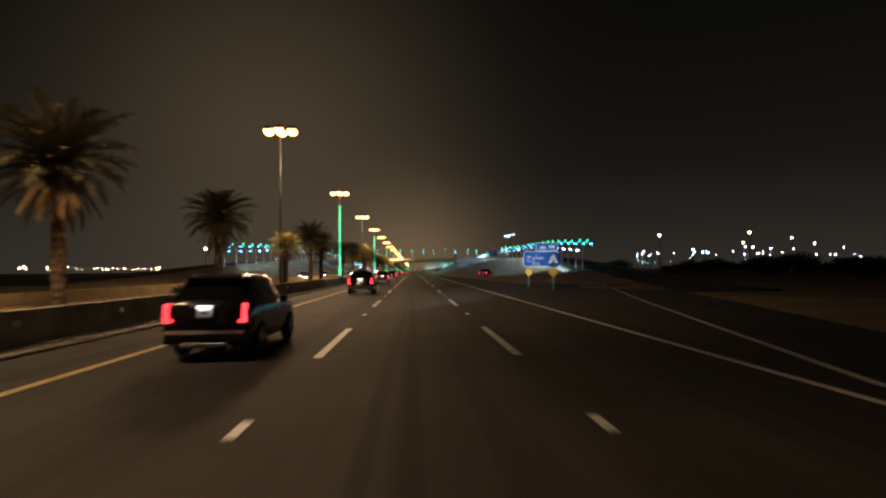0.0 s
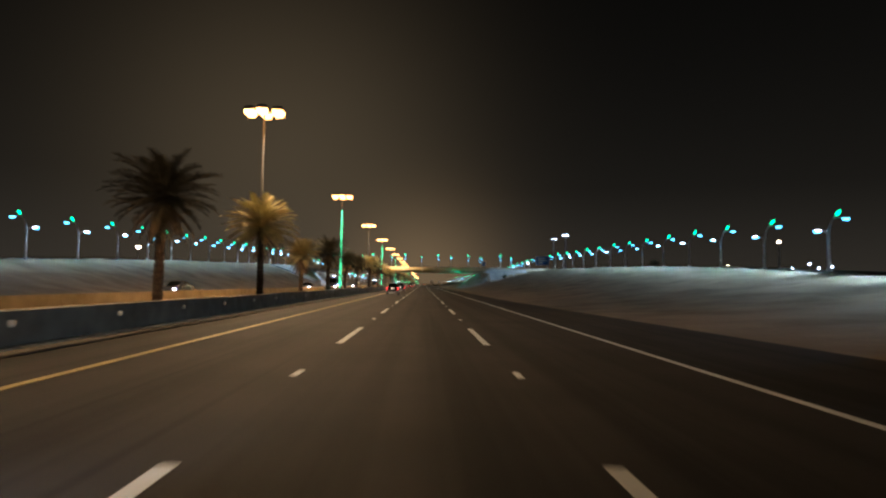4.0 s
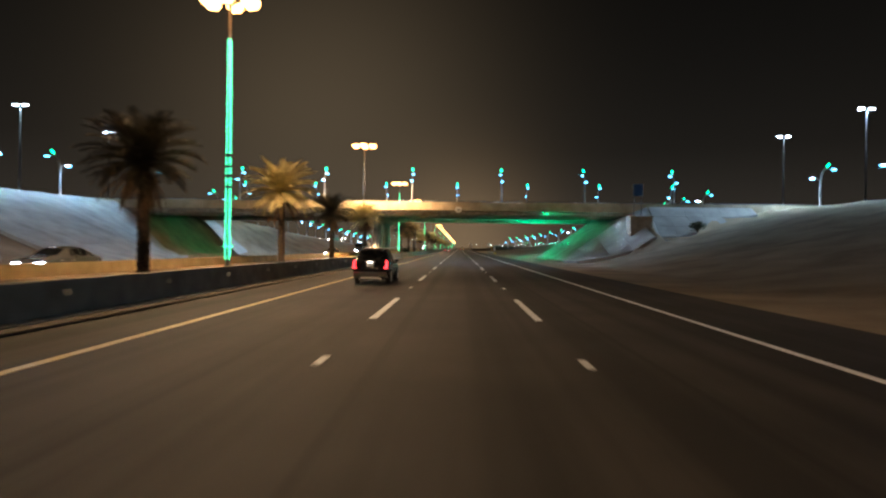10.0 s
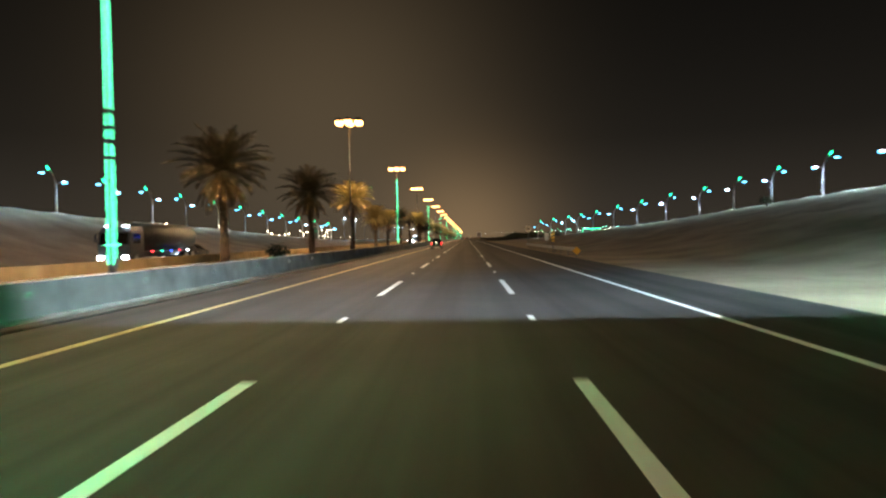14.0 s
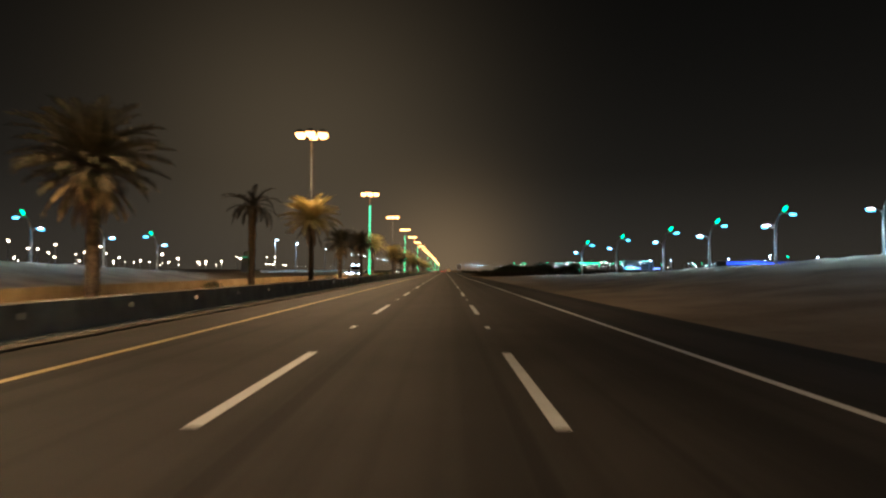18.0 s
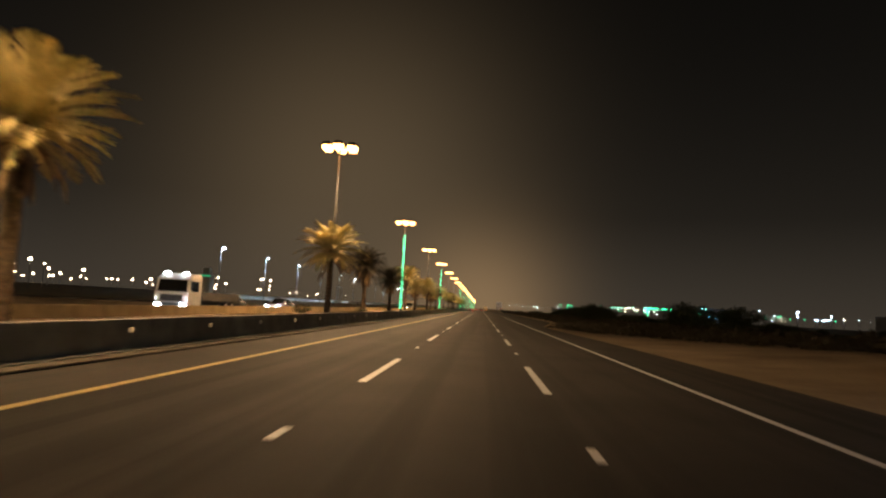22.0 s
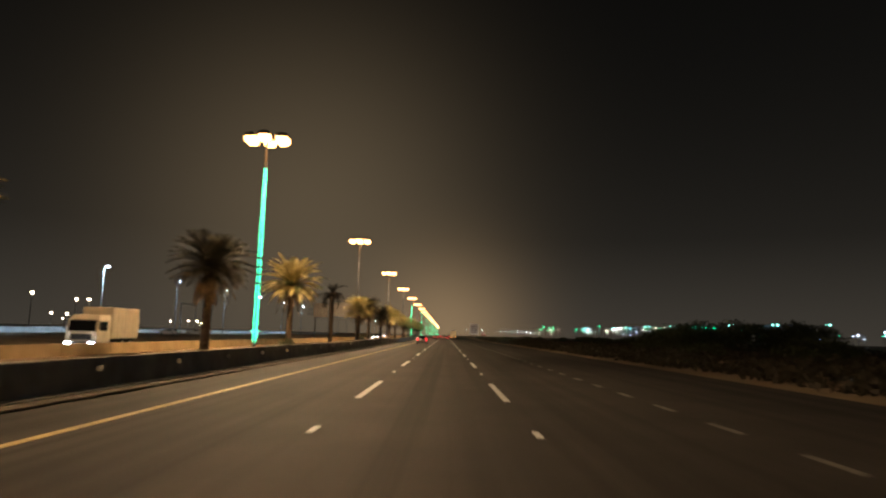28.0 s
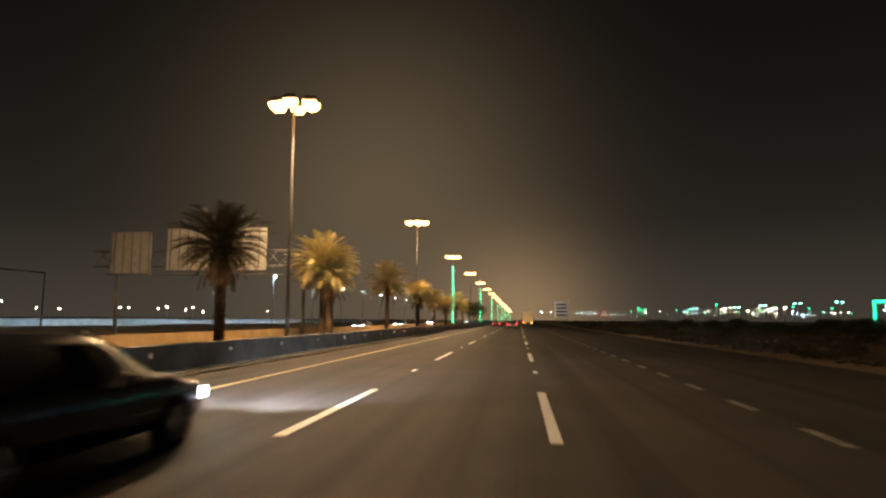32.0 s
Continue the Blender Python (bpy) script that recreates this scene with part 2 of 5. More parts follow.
POST_STEEL = surface("grey_post_paint", (0.06, 0.062, 0.065), (0.11, 0.112, 0.115), 5, 0.5, 0.05, 0.0, 40)
GREEN_TUBE = glowing("green_led_tube", (0.10, 1.0, 0.39), 3.0)
TWIN_LENS = glowing("green_white_lens", (0.30, 1.0, 0.72), 7)
SHOP_BLUE = glowing("blue_sign_glow", (0.22, 0.36, 1.0), 2.2)
WARM_LENS = glowing("warm_lens", (1.0, 0.72, 0.42), 25)
BLUE_TUBE = glowing("blue_led_tube", (0.03, 0.08, 1.0), 6)
TAIL_LENS = glowing("red_tail_lens", (1.0, 0.03, 0.035), 3.6)
HEAD_LENS = glowing("headlamp_lens", (0.72, 0.86, 1.0), 220)
PLATE_LENS = glowing("plate_lamp_lens", (1.0, 0.9, 0.78), 7)
AMBER_LENS = glowing("amber_marker_lens", (1.0, 0.42, 0.06), 4)


# ---- mesh building ----
class Build:
    """Collects points and faces of one mesh."""

    def __init__(self):
        self.v, self.f = [], []

    def add(self, pts, faces):
        o = len(self.v)
        self.v += [tuple(p) for p in pts]
        self.f += [tuple(i + o for i in face) for face in faces]
        return self

    def box(self, x0, y0, z0, x1, y1, z1, ch=0.01):
        """A box with chamfered edges."""
        c = (Vector((x0, y0, z0)) + Vector((x1, y1, z1))) / 2
        h = [abs(x1 - x0) / 2, abs(y1 - y0) / 2, abs(z1 - z0) / 2]
        ch = min(ch, min(h) * 0.6)
        idx, pts = {}, []
        for sx in (-1, 1):
            for sy in (-1, 1):
                for sz in (-1, 1):
                    for ax in range(3):
                        q = [sx * (h[0] - (ax != 0) * ch), sy * (h[1] - (ax != 1) * ch), sz * (h[2] - (ax != 2) * ch)]
                        idx[sx, sy, sz, ax] = len(pts)
                        pts.append((c.x + q[0], c.y + q[1], c.z + q[2]))
        faces = []
        for s in (-1, 1):
            ring = [(-1, -1), (1, -1), (1, 1), (-1, 1)][::s]
            faces.append([idx[s, a, b, 0] for a, b in ring])
            faces.append([idx[a, s, b, 1] for a, b in ring[::-1]])
            faces.append([idx[a, b, s, 2] for a, b in ring])
        for a in (-1, 1):
            for b in (-1, 1):
                fl = a * b
                faces.append([idx[-1, a, b, 1], idx[1, a, b, 1], idx[1, a, b, 2], idx[-1, a, b, 2]][::fl])
                faces.append([idx[a, -1, b, 2], idx[a, 1, b, 2], idx[a, 1, b, 0], idx[a, -1, b, 0]][::fl])
                faces.append([idx[a, b, -1, 0], idx[a, b, 1, 0], idx[a, b, 1, 1], idx[a, b, -1, 1]][::fl])
                for d in (-1, 1):
                    faces.append([idx[a, b, d, 0], idx[a, b, d, 1], idx[a, b, d, 2]][::a * b * d])
        return self.add(pts, faces)

    def tube(self, pts, radii, n=10, caps=True, flat=(1.0, 1.0)):
        """A round bar through the points, with a radius at each."""
        pts = [Vector(p) for p in pts]
        rings = []
        side = None
        for i, p in enumerate(pts):
            d = (pts[min(i + 1, len(pts) - 1)] - pts[max(i - 1, 0)]).normalized()
            if side is None or abs(side.dot(d)) > 0.95:
                side = d.cross(Vector((0, 1, 0)) if abs(d.y) < 0.9 else Vector((1, 0, 0))).normalized()
            a = (side - d * side.dot(d)).normalized()
            b = d.cross(a)
            rings.append([p + a * (math.cos(2 * math.pi * k / n) * radii[i] * flat[0]) + b * (math.sin(2 * math.pi * k / n) * radii[i] * flat[1]) for k in range(n)])
            side = a
        faces = []
        for i in range(len(pts) - 1):
            for k in range(n):
                faces.append([i * n + k, i * n + (k + 1) % n, (i + 1) * n + (k + 1) % n, (i + 1) * n + k])
        if caps:
            faces.append(list(range(n))[::-1])
            faces.append([(len(pts) - 1) * n + k for k in range(n)])
        return self.add([q for r in rings for q in r], faces)

    def prism(self, outline, y0, y1, axis="y"):
        """An outline in x and z (or y and z, axis x; or x and y, axis z), drawn out between y0 and y1."""
        def at(p, t):
            return (p[0], t, p[1]) if axis == "y" else (t, p[0], p[1]) if axis == "x" else (p[0], p[1], t)
        n = len(outline)
        pts = [at(p, y0) for p in outline] + [at(p, y1) for p in outline]
        faces = [[i, (i + 1) % n, n + (i + 1) % n, n + i] for i in range(n)] + [list(range(n))[::-1], list(range(n, 2 * n))]
        return self.add(pts, faces)

    def loft(self, rings, caps=True):
        n = len(rings[0])
        faces = []
        for i in range(len(rings) - 1):
            for k in range(n):
                faces.append([i * n + k, i * n + (k + 1) % n, (i + 1) * n + (k + 1) % n, (i + 1) * n + k])
        if caps:
            faces += [list(range(n))[::-1], [(len(rings) - 1) * n + k for k in range(n)]]
        return self.add([p for r in rings for p in r], faces)

    def moved(self, m):
        self.v = [tuple(m @ Vector(p)) for p in self.v]
        return self

    def mesh(self, name, material, smooth=False):
        me = bpy.data.meshes.new(name)
        me.from_pydata(self.v, [], self.f)
        bm = bmesh.new()
        bm.from_mesh(me)
        bmesh.ops.recalc_face_normals(bm, faces=bm.faces)
        bm.to_mesh(me)
        bm.free()
        me.materials.append(material)
        if smooth:
            me.polygons.foreach_set("use_smooth", [True] * len(me.polygons))
        return me


def part(name, build, material, parent, label="", smooth=False):
    ob = new(name, build.mesh(name, material, smooth))
    ob.parent = parent
    return tagged(ob, label)


def piece(name, mesh, parent, at=(0, 0, 0), turn=0.0):
    """One of many alike pieces, on a mesh that they share."""
    ob = new(name, mesh)
    ob.parent = parent
    ob.location, ob.rotation_euler = at, (0, 0, radians(turn))
    return ob


def thing(name, label, category, group="", kind="", at=(0, 0, 0)):
    ob = tagged(new(name), label, category, group, kind)
    ob.location = at
    ob.empty_display_size = 0.3
    return ob


def solo(name, build, material, label, category, group="", kind="", smooth=False):
    return tagged(new(name, build.mesh(name, material, smooth)), label, category, group, kind)


def lerp(t, ts, vs):
    return float(np.interp(t, ts, vs))


# ---- ground: cutting, slip-road embankments and the bridge's approach banks, one sheet to the horizon ----
RIGHT_Y = (70, 110, 158, 200, 250, 300, 360, 398, 428, 470, 510, 541, 600, 628, 642, 700)
RIGHT_X = (17, 26, 35.5, 41, 46.5, 50, 51, 51, 51, 50, 48.5, 46.5, 33.5, 28.3, 25.3, 18)
RIGHT_Z = (0, 0.3, 1.5, 3.4, 5.4, 6.7, 7.6, 8.2, 8.2, 7.2, 5.9, 4.6, 2.0, 1.3, 1.0, 0)
LEFT_Y = (110, 158, 200, 250, 285, 340, 398, 428, 470, 490, 530, 596, 622, 680, 720)
LEFT_X = (46, 47, 49, 51, 53, 54, 54, 54, 53, 52, 52.8, 47.5, 44.5, 42, 40)
LEFT_Z = (0, 1.6, 3.2, 5.0, 5.9, 7.2, 8.2, 8.2, 6.8, 5.6, 4.7, 2.2, 1.4, 0.4, 0)
DECK_Y0, DECK_Y1 = 398.5, 426.4


def ease(t):
    t = min(1.0, max(0.0, t))
    return t * t * (3 - 2 * t)


def left_toe(y):
    """Foot of the western bank; it draws back beside the bridge."""
    return lerp(y, (376, 398, 430, 462), (32.5, 43.5, 43.5, 32.5))


def bank(x, y, side):
    """Height of a slip road's embankment."""
    ys, xs, zs = (RIGHT_Y, RIGHT_X, RIGHT_Z) if side > 0 else (LEFT_Y, LEFT_X, LEFT_Z)
    crest, top, toe = lerp(y, ys, xs), lerp(y, ys, zs), lerp(y, (280, 370, 440, 500), (10.0, 15.0, 15.0, 10.0)) if side > 0 else left_toe(y)
    d = side * x
    if y < ys[0] or y > ys[-1] or d < toe:
        return 0.0
    t = (d - toe) / max(crest - 1.5 - toe, 2.0)
    if t < 1:
        return top * (0.45 * ease(t) + 0.55 * t)
    return top * (1 - ease((d - crest - 9.5) / (6 + 3 * top)))


def approach(x, y):
    """Height of the cross road's banks, which end in a slope beside the carriageways."""
    toe, pitch = (15.3, 0.70) if x > 0 else (43.5, 0.70)
    d = abs(x) - toe
    if d < 0:
        return 0.0
    rise = min(8.0, d * pitch) * (1 - ease((abs(x) - 72) / 70.0))
    off = max(DECK_Y0 - 1 - y, y - DECK_Y1 - 1, 0.0)
    return max(0.0, rise - off * (0.75 if x > 27 else 0.32 if x > 0 else 0.55))


def ground_z(x, y):
    z = max(bank(x, y, 1), bank(x, y, -1), approach(x, y))
    far = min(1.0, max(0.0, (abs(x + 11.5) - 21.0) / 20.0))
    if 380 < y < 446 and abs(x) < 50:
        far *= 0.12
    z += far * 0.25 * noise.noise(Vector((x * 0.06, y * 0.06, 3.0))) + far * 0.10 * noise.noise(Vector((x * 0.3, y * 0.3, 8.0)))
    return z - 0.07


gx = [-4500, -2000, -900, -500, -300, -200, -140, -110] + list(np.arange(-96, 99, 2.0)) + [110, 140, 200, 300, 500, 900, 2000, 4500]
gy = [-4500, -1500, -500, -250, -150] + list(np.arange(-100, 730, 4.0)) + list(np.arange(736, 1100, 12.0)) + [1150, 1250, 1400, 1700, 2200, 3000, 4500]
g = Build()


def paved(x, y):
    """Whether concrete slabs cover the bank here."""
    if x > 27:
        return x < 52 and 392 < y < 398 and approach(x, y) > bank(x, y, 1) + 0.1
    if x > 0:
        return x > 15.3 and 386 < y < 428
    return 32.5 < -x < 57.5 and (358 < y < 399 or 426.4 < y < 432.4) and ground_z(x, y) > 0.1


def sheet_z(x, y):
    """The sand sheet, sunk a little where slabs cover it."""
    z = ground_z(x, y)
    rough = 0.16 * min(1.0, max(0.0, z - 0.4)) * (math.sin(1.3 * x + 0.31 * y) * math.sin(0.23 * y - 0.7 * x) + 0.6 * math.sin(0.83 * y + 2.1 * x))
    beside = paved(x, y) or paved(x - 2, y) or paved(x + 2, y) or paved(x, y - 3) or paved(x, y + 3)
    return z - 0.3 if beside else z + rough


g.v = [(float(x), float(y), sheet_z(float(x), float(y))) for y in gy for x in gx]
nx = len(gx)
g.f = [(j * nx + i, j * nx + i + 1, (j + 1) * nx + i + 1, (j + 1) * nx + i) for j in range(len(gy) - 1) for i in range(nx - 1)]
solo("ground", g, SAND, "pale sandy desert ground with slip-road embankments", "ground", kind="structure", smooth=True)

# ---- carriageways ----
XL, XA, XB, XR = -5.50, -1.85, 1.85, 5.36
ROAD_Y0, ROAD_Y1 = -200.0, 2300.0


def right_edge(y):
    """Where the asphalt ends: the exit lane, then a shoulder, then a fourth lane."""
    return lerp(y, (20, 34, 60, 92, 96, 150, 200, 665, 690, 704, 738, 900), (8.3, 9.2, 16.0, 23.0, 12.2, 10.4, 8.4, 8.3, 7.5, 7.3, 12.0, 12.4))


ys = [ROAD_Y0] + [float(v) for v in range(-100, 1000, 8)] + [1200.0, 1600.0, ROAD_Y1]
road = thing("road", "dark asphalt motorway carriageway with three marked lanes", "road", kind="structure")
b = Build()
rings = []
for y in ys:
    r = right_edge(y)
    rings.append([(-8.05, y, -0.25), (r + 0.1, y, -0.25), (r, y, 0.0), (-8.05, y, 0.0)])
b.loft(rings)
part("asphalt", b, ASPHALT, road)
far_road = thing("far_road", "dark asphalt carriageway for oncoming traffic beyond the median", "road", kind="structure")
b = Build().box(-31.8, ROAD_Y0, -0.25, -18.4, ROAD_Y1, 0.0, 0.02)
part("asphalt", b, ASPHALT, far_road)


def ribbon(points, width, z, thick=0.006):
    """A painted line through the points (x, y)."""
    b = Build()
    rings = []
    for x, y in points:
        rings.append([(x - width / 2, y, z), (x + width / 2, y, z), (x + width / 2, y, z + thick), (x - width / 2, y, z + thick)])
    return b.loft(rings)


part("edge_line", ribbon([(XL, ROAD_Y0), (XL, ROAD_Y1)], 0.17, 0.002), YELLOW_PAINT, road, "worn yellow edge line")
part("edge_line", ribbon([(XR, ROAD_Y0), (XR, 762)], 0.15, 0.002), WHITE_PAINT, road, "worn white edge line")
part("edge_line", ribbon([(5.75, 30), (6.2, 35.5), (7.7, 42.2), (10.8, 56), (14.0, 69.4), (19.5, 92)], 0.15, 0.003), WHITE_PAINT, road, "white line of the exit lane")
for x in (-18.75, -31.0):
    part("edge_line", ribbon([(x, ROAD_Y0), (x, ROAD_Y1)], 0.16, 0.002), WHITE_PAINT if x < -20 else YELLOW_PAINT, far_road)

DASH_STEP, DASH_PHASE = 16.3985, 0.79      # the short marks; each long dash begins 5.25 m past one


def paint_mesh(name, width, length):
    b = Build().box(-width / 2, 0, 0.002, width / 2, length, 0.009, 0.004)
    return b.mesh(name, WHITE_PAINT)


dash_mesh, mark_mesh = paint_mesh("lane_dash", 0.17, 5.75), paint_mesh("lane_mark", 0.12, 0.68)
for k in range(-2, 75):
    y = DASH_PHASE + k * DASH_STEP
    for x in (XA, XB):
        piece("lane_dash", dash_mesh, road, (x, y + 5.25, 0))
        piece("lane_mark", mark_mesh, road, (x, y - 0.34, 0))
short_mesh = Build().box(-0.085, 0, 0.002, 0.085, 1.35, 0.007, 0.003).mesh("short_dash", WORN_PAINT)
for k in range(0, 96):
    piece("short_dash", short_mesh, road, (XR + 0.2, 765.1 + 3.33 * k, 0))
for k in range(0, 62):
    for x in (-22.6, -26.8):
        piece("lane_dash", dash_mesh, far_road, (x, 10 + k * DASH_STEP, 0))

solo("median", Build().box(-18.0, ROAD_Y0, -0.3, -8.6, ROAD_Y1, 0.14, 0.05), SOIL, "bare sandy median strip beside the concrete barrier", "median", kind="structure")


KERB = surface("dirty_kerb_concrete", (0.055, 0.05, 0.042), (0.135, 0.125, 0.105), 1.1, 0.9, 0.4, 0, 25, 0.1, "World", 0.2)
kerb = thing("kerb", "low dusty concrete strip at the foot of the barrier", "kerb", kind="structure")
kerb_mesh = Build().box(-0.19, 0.01, 0.004, 0.19, 5.99, 0.07, 0.02).mesh("kerb_stone", KERB)
for k in range(-4, 176):
    piece("kerb_stone", kerb_mesh, kerb, (-7.75, 6.0 * k, 0.0))


def slip_road(name, ys, xs, zs, sign):
    b = Build()
    rings = []
    for y in np.arange(ys[0], ys[-1] + 1, 10.0):
        x, z = lerp(y, ys, xs), lerp(y, ys, zs)
        a, c = sign * (x + 1.2), sign * (x + 8.6)
        z = max(ground_z(a, y), ground_z(c, y), z) + 0.04
        rings.append([(a, y, z - 0.6), (c, y, z - 0.6), (c, y, z), (a, y, z)])
    b.loft(rings)
    ob = thing(name, "asphalt slip road climbing to the bridge", "slip road", kind="structure")
    part("asphalt", b, ASPHALT, ob)


slip_road("slip_road_east", RIGHT_Y, RIGHT_X, RIGHT_Z, 1)
slip_road("slip_road_west", LEFT_Y, LEFT_X, LEFT_Z, -1)

# ---- concrete barriers of the median, cast in lengths ----
PROFILE = [(-0.30, 0.0), (0.30, 0.0), (0.30, 0.10), (0.28, 0.12), (0.14, 0.14), (0.075, 0.83), (0.05, 0.855), (-0.05, 0.855), (-0.075, 0.83), (-0.12, 0.10), (-0.28, 0.085), (-0.30, 0.07)]
SEG = 4.604
seg_mesh = Build().prism(PROFILE, 0.012, SEG - 0.012).mesh("barrier_segment", BARRIER)
long_mesh = Build().prism(PROFILE, 0.0, 1300.0).mesh("barrier_run", BARRIER)
far_profile = [(x, z * 0.84) for x, z in PROFILE]
far_mesh = Build().prism(far_profile, 0.012, SEG - 0.012).mesh("barrier_segment", BEIGE_WALL)
far_long_mesh = Build().prism(far_profile, 0.0, 1300.0).mesh("barrier_run", BEIGE_WALL)
plate_mesh = Build().box(-0.008, -0.03, -0.07, 0.012, 0.09, 0.07, 0.004).box(0.0, -0.05, -0.065, 0.10, -0.03, 0.065, 0.006).mesh("reflector", REFLECTOR)
for name, x, k0 in (("barrier_near", -8.25, -6), ("barrier_far", -18.2, -6)):
    barrier = thing(name, "grey precast concrete safety barrier along the median" if name == "barrier_near" else "beige precast safety barrier across the median", "barrier", kind="structure")
    for k in range(k0, 228):
        piece("barrier_segment", seg_mesh if name == "barrier_near" else far_mesh, barrier, (x, k * SEG, 0.0))
        if name == "barrier_near":
            piece("reflector", plate_mesh, barrier, (x + 0.1, k * SEG + 3.5, 0.58))
    piece("barrier_run", long_mesh if name == "barrier_near" else far_long_mesh, barrier, (x, 228 * SEG, 0.0))


# ---- tall sodium lamps in the median ----
def tall_lamp(green):
    label = "tall lamp mast with lit sodium floodlights and green light tubes" if green else "tall galvanised lamp mast with a lit crown of sodium floodlights"
    lamp = thing("tall_street_lamp", label, "street lamp", "lamps along the median")
    part("shaft", Build().tube([(0, 0, 0.1), (0, 0, 1.2), (0, 0, 8), (0, 0, 15.3)], [0.145, 0.13, 0.105, 0.075], 12), POST_STEEL, lamp, "", True)
    b = Build().tube([(0, 0, 0.1), (0, 0, 0.16)], [0.30, 0.30], 12)
    for k in range(6):
        a = k * math.pi / 3
        b.tube([(0.24 * math.cos(a), 0.24 * math.sin(a), 0.15), (0.24 * math.cos(a), 0.24 * math.sin(a), 0.22)], [0.025, 0.025], 6)
    part("base_plate", b, GALV, lamp, "bolted base plate")
    part("hatch", Build().box(0.10, -0.07, 0.6, 0.175, 0.07, 1.0, 0.01), GALV, lamp)
    b = Build()
    for s in (-1, 1):
        b.tube([(0, 0, 15.05), (s * 0.55, 0, 15.2), (s * 1.2, 0, 15.24)], [0.05, 0.045, 0.04], 8)
        b.tube([(0, s * 0.05, 15.05), (0, s * 0.45, 15.2), (0, s * 0.7, 15.22)], [0.05, 0.045, 0.04], 8)
    part("crossarm", b, GALV, lamp)
    shell = Build().loft([[(-0.30, -0.17, 15.30), (0.30, -0.17, 15.30), (0.30, 0.17, 15.30), (-0.30, 0.17, 15.30)], [(-0.27, -0.15, 15.42), (0.27, -0.15, 15.42), (0.27, 0.15, 15.42), (-0.27, 0.15, 15.42)], [(-0.12, -0.08, 15.48), (0.12, -0.08, 15.48), (0.12, 0.08, 15.48), (-0.12, 0.08, 15.48)]])
    lens = Build().loft([[(-0.28, -0.15, 15.305), (0.28, -0.15, 15.305), (0.28, 0.15, 15.305), (-0.28, 0.15, 15.305)], [(-0.27, -0.15, 15.16), (0.27, -0.15, 15.16), (0.27, 0.15, 15.16), (-0.27, 0.15, 15.16)], [(-0.17, -0.09, 15.05), (0.17, -0.09, 15.05), (0.17, 0.09, 15.05), (-0.17, 0.09, 15.05)]])
    sm, lm = shell.mesh("floodlight", GALV), lens.mesh("lens", SODIUM_LENS)
    for x, y, a in ((-1.12, 0.28, 12), (-1.12, -0.28, -12), (0, 0.75, 0), (0, -0.75, 0), (1.12, 0.28, -12), (1.12, -0.28, 12)):
        head = piece("floodlight", sm, lamp, (x, y, -13.7), a)
        head.scale = (1.5, 1.4, 1.9)
        piece("lens", lm, head)
    if green:
        for k in range(4):
            a = math.pi / 4 + k * math.pi / 2
            b = Build()
            for z0, z1 in ((0.75, 4.75), (4.9, 5.35), (5.55, 5.9), (6.05, 6.5), (6.7, 13.1)):
                r0, r1 = 0.15 - 0.004 * z0, 0.15 - 0.004 * z1
                b.tube([(r0 * math.cos(a), r0 * math.sin(a), z0), (r1 * math.cos(a), r1 * math.sin(a), z1)], [0.021, 0.021], 6)
            part("light_tube", b, GREEN_TUBE, lamp, "glowing green light tube")
        part("light_ring", Build().tube([(0.27 * math.cos(k * math.pi / 6), 0.27 * math.sin(k * math.pi / 6), 1.5) for k in range(13)], [0.026] * 13, 6, False), GREEN_TUBE, lamp, "glowing green ring round the shaft")
        for z in (4.83, 5.45, 5.97, 6.6):
            part("clamp_band", Build().tube([(0, 0, z - 0.04), (0, 0, z + 0.04)], [0.185, 0.185], 12), DARK_STEEL, lamp, "dark clamp band")
    return lamp


plain_lamp, green_lamp = tall_lamp(False), tall_lamp(True)
first = {True: green_lamp, False: plain_lamp}
for k in range(-3, 38):
    green = k % 2 == 0 and k != 16
    m = pose(POLE_X, POLE_Y0 + k * POLE_STEP, 0.04)
    if first[green] is not None:
        first[green].matrix_basis = m
        src = {True: green_lamp, False: plain_lamp}[green]
        first[green] = None
    else:
        copy_thing({True: green_lamp, False: plain_lamp}[green], m)


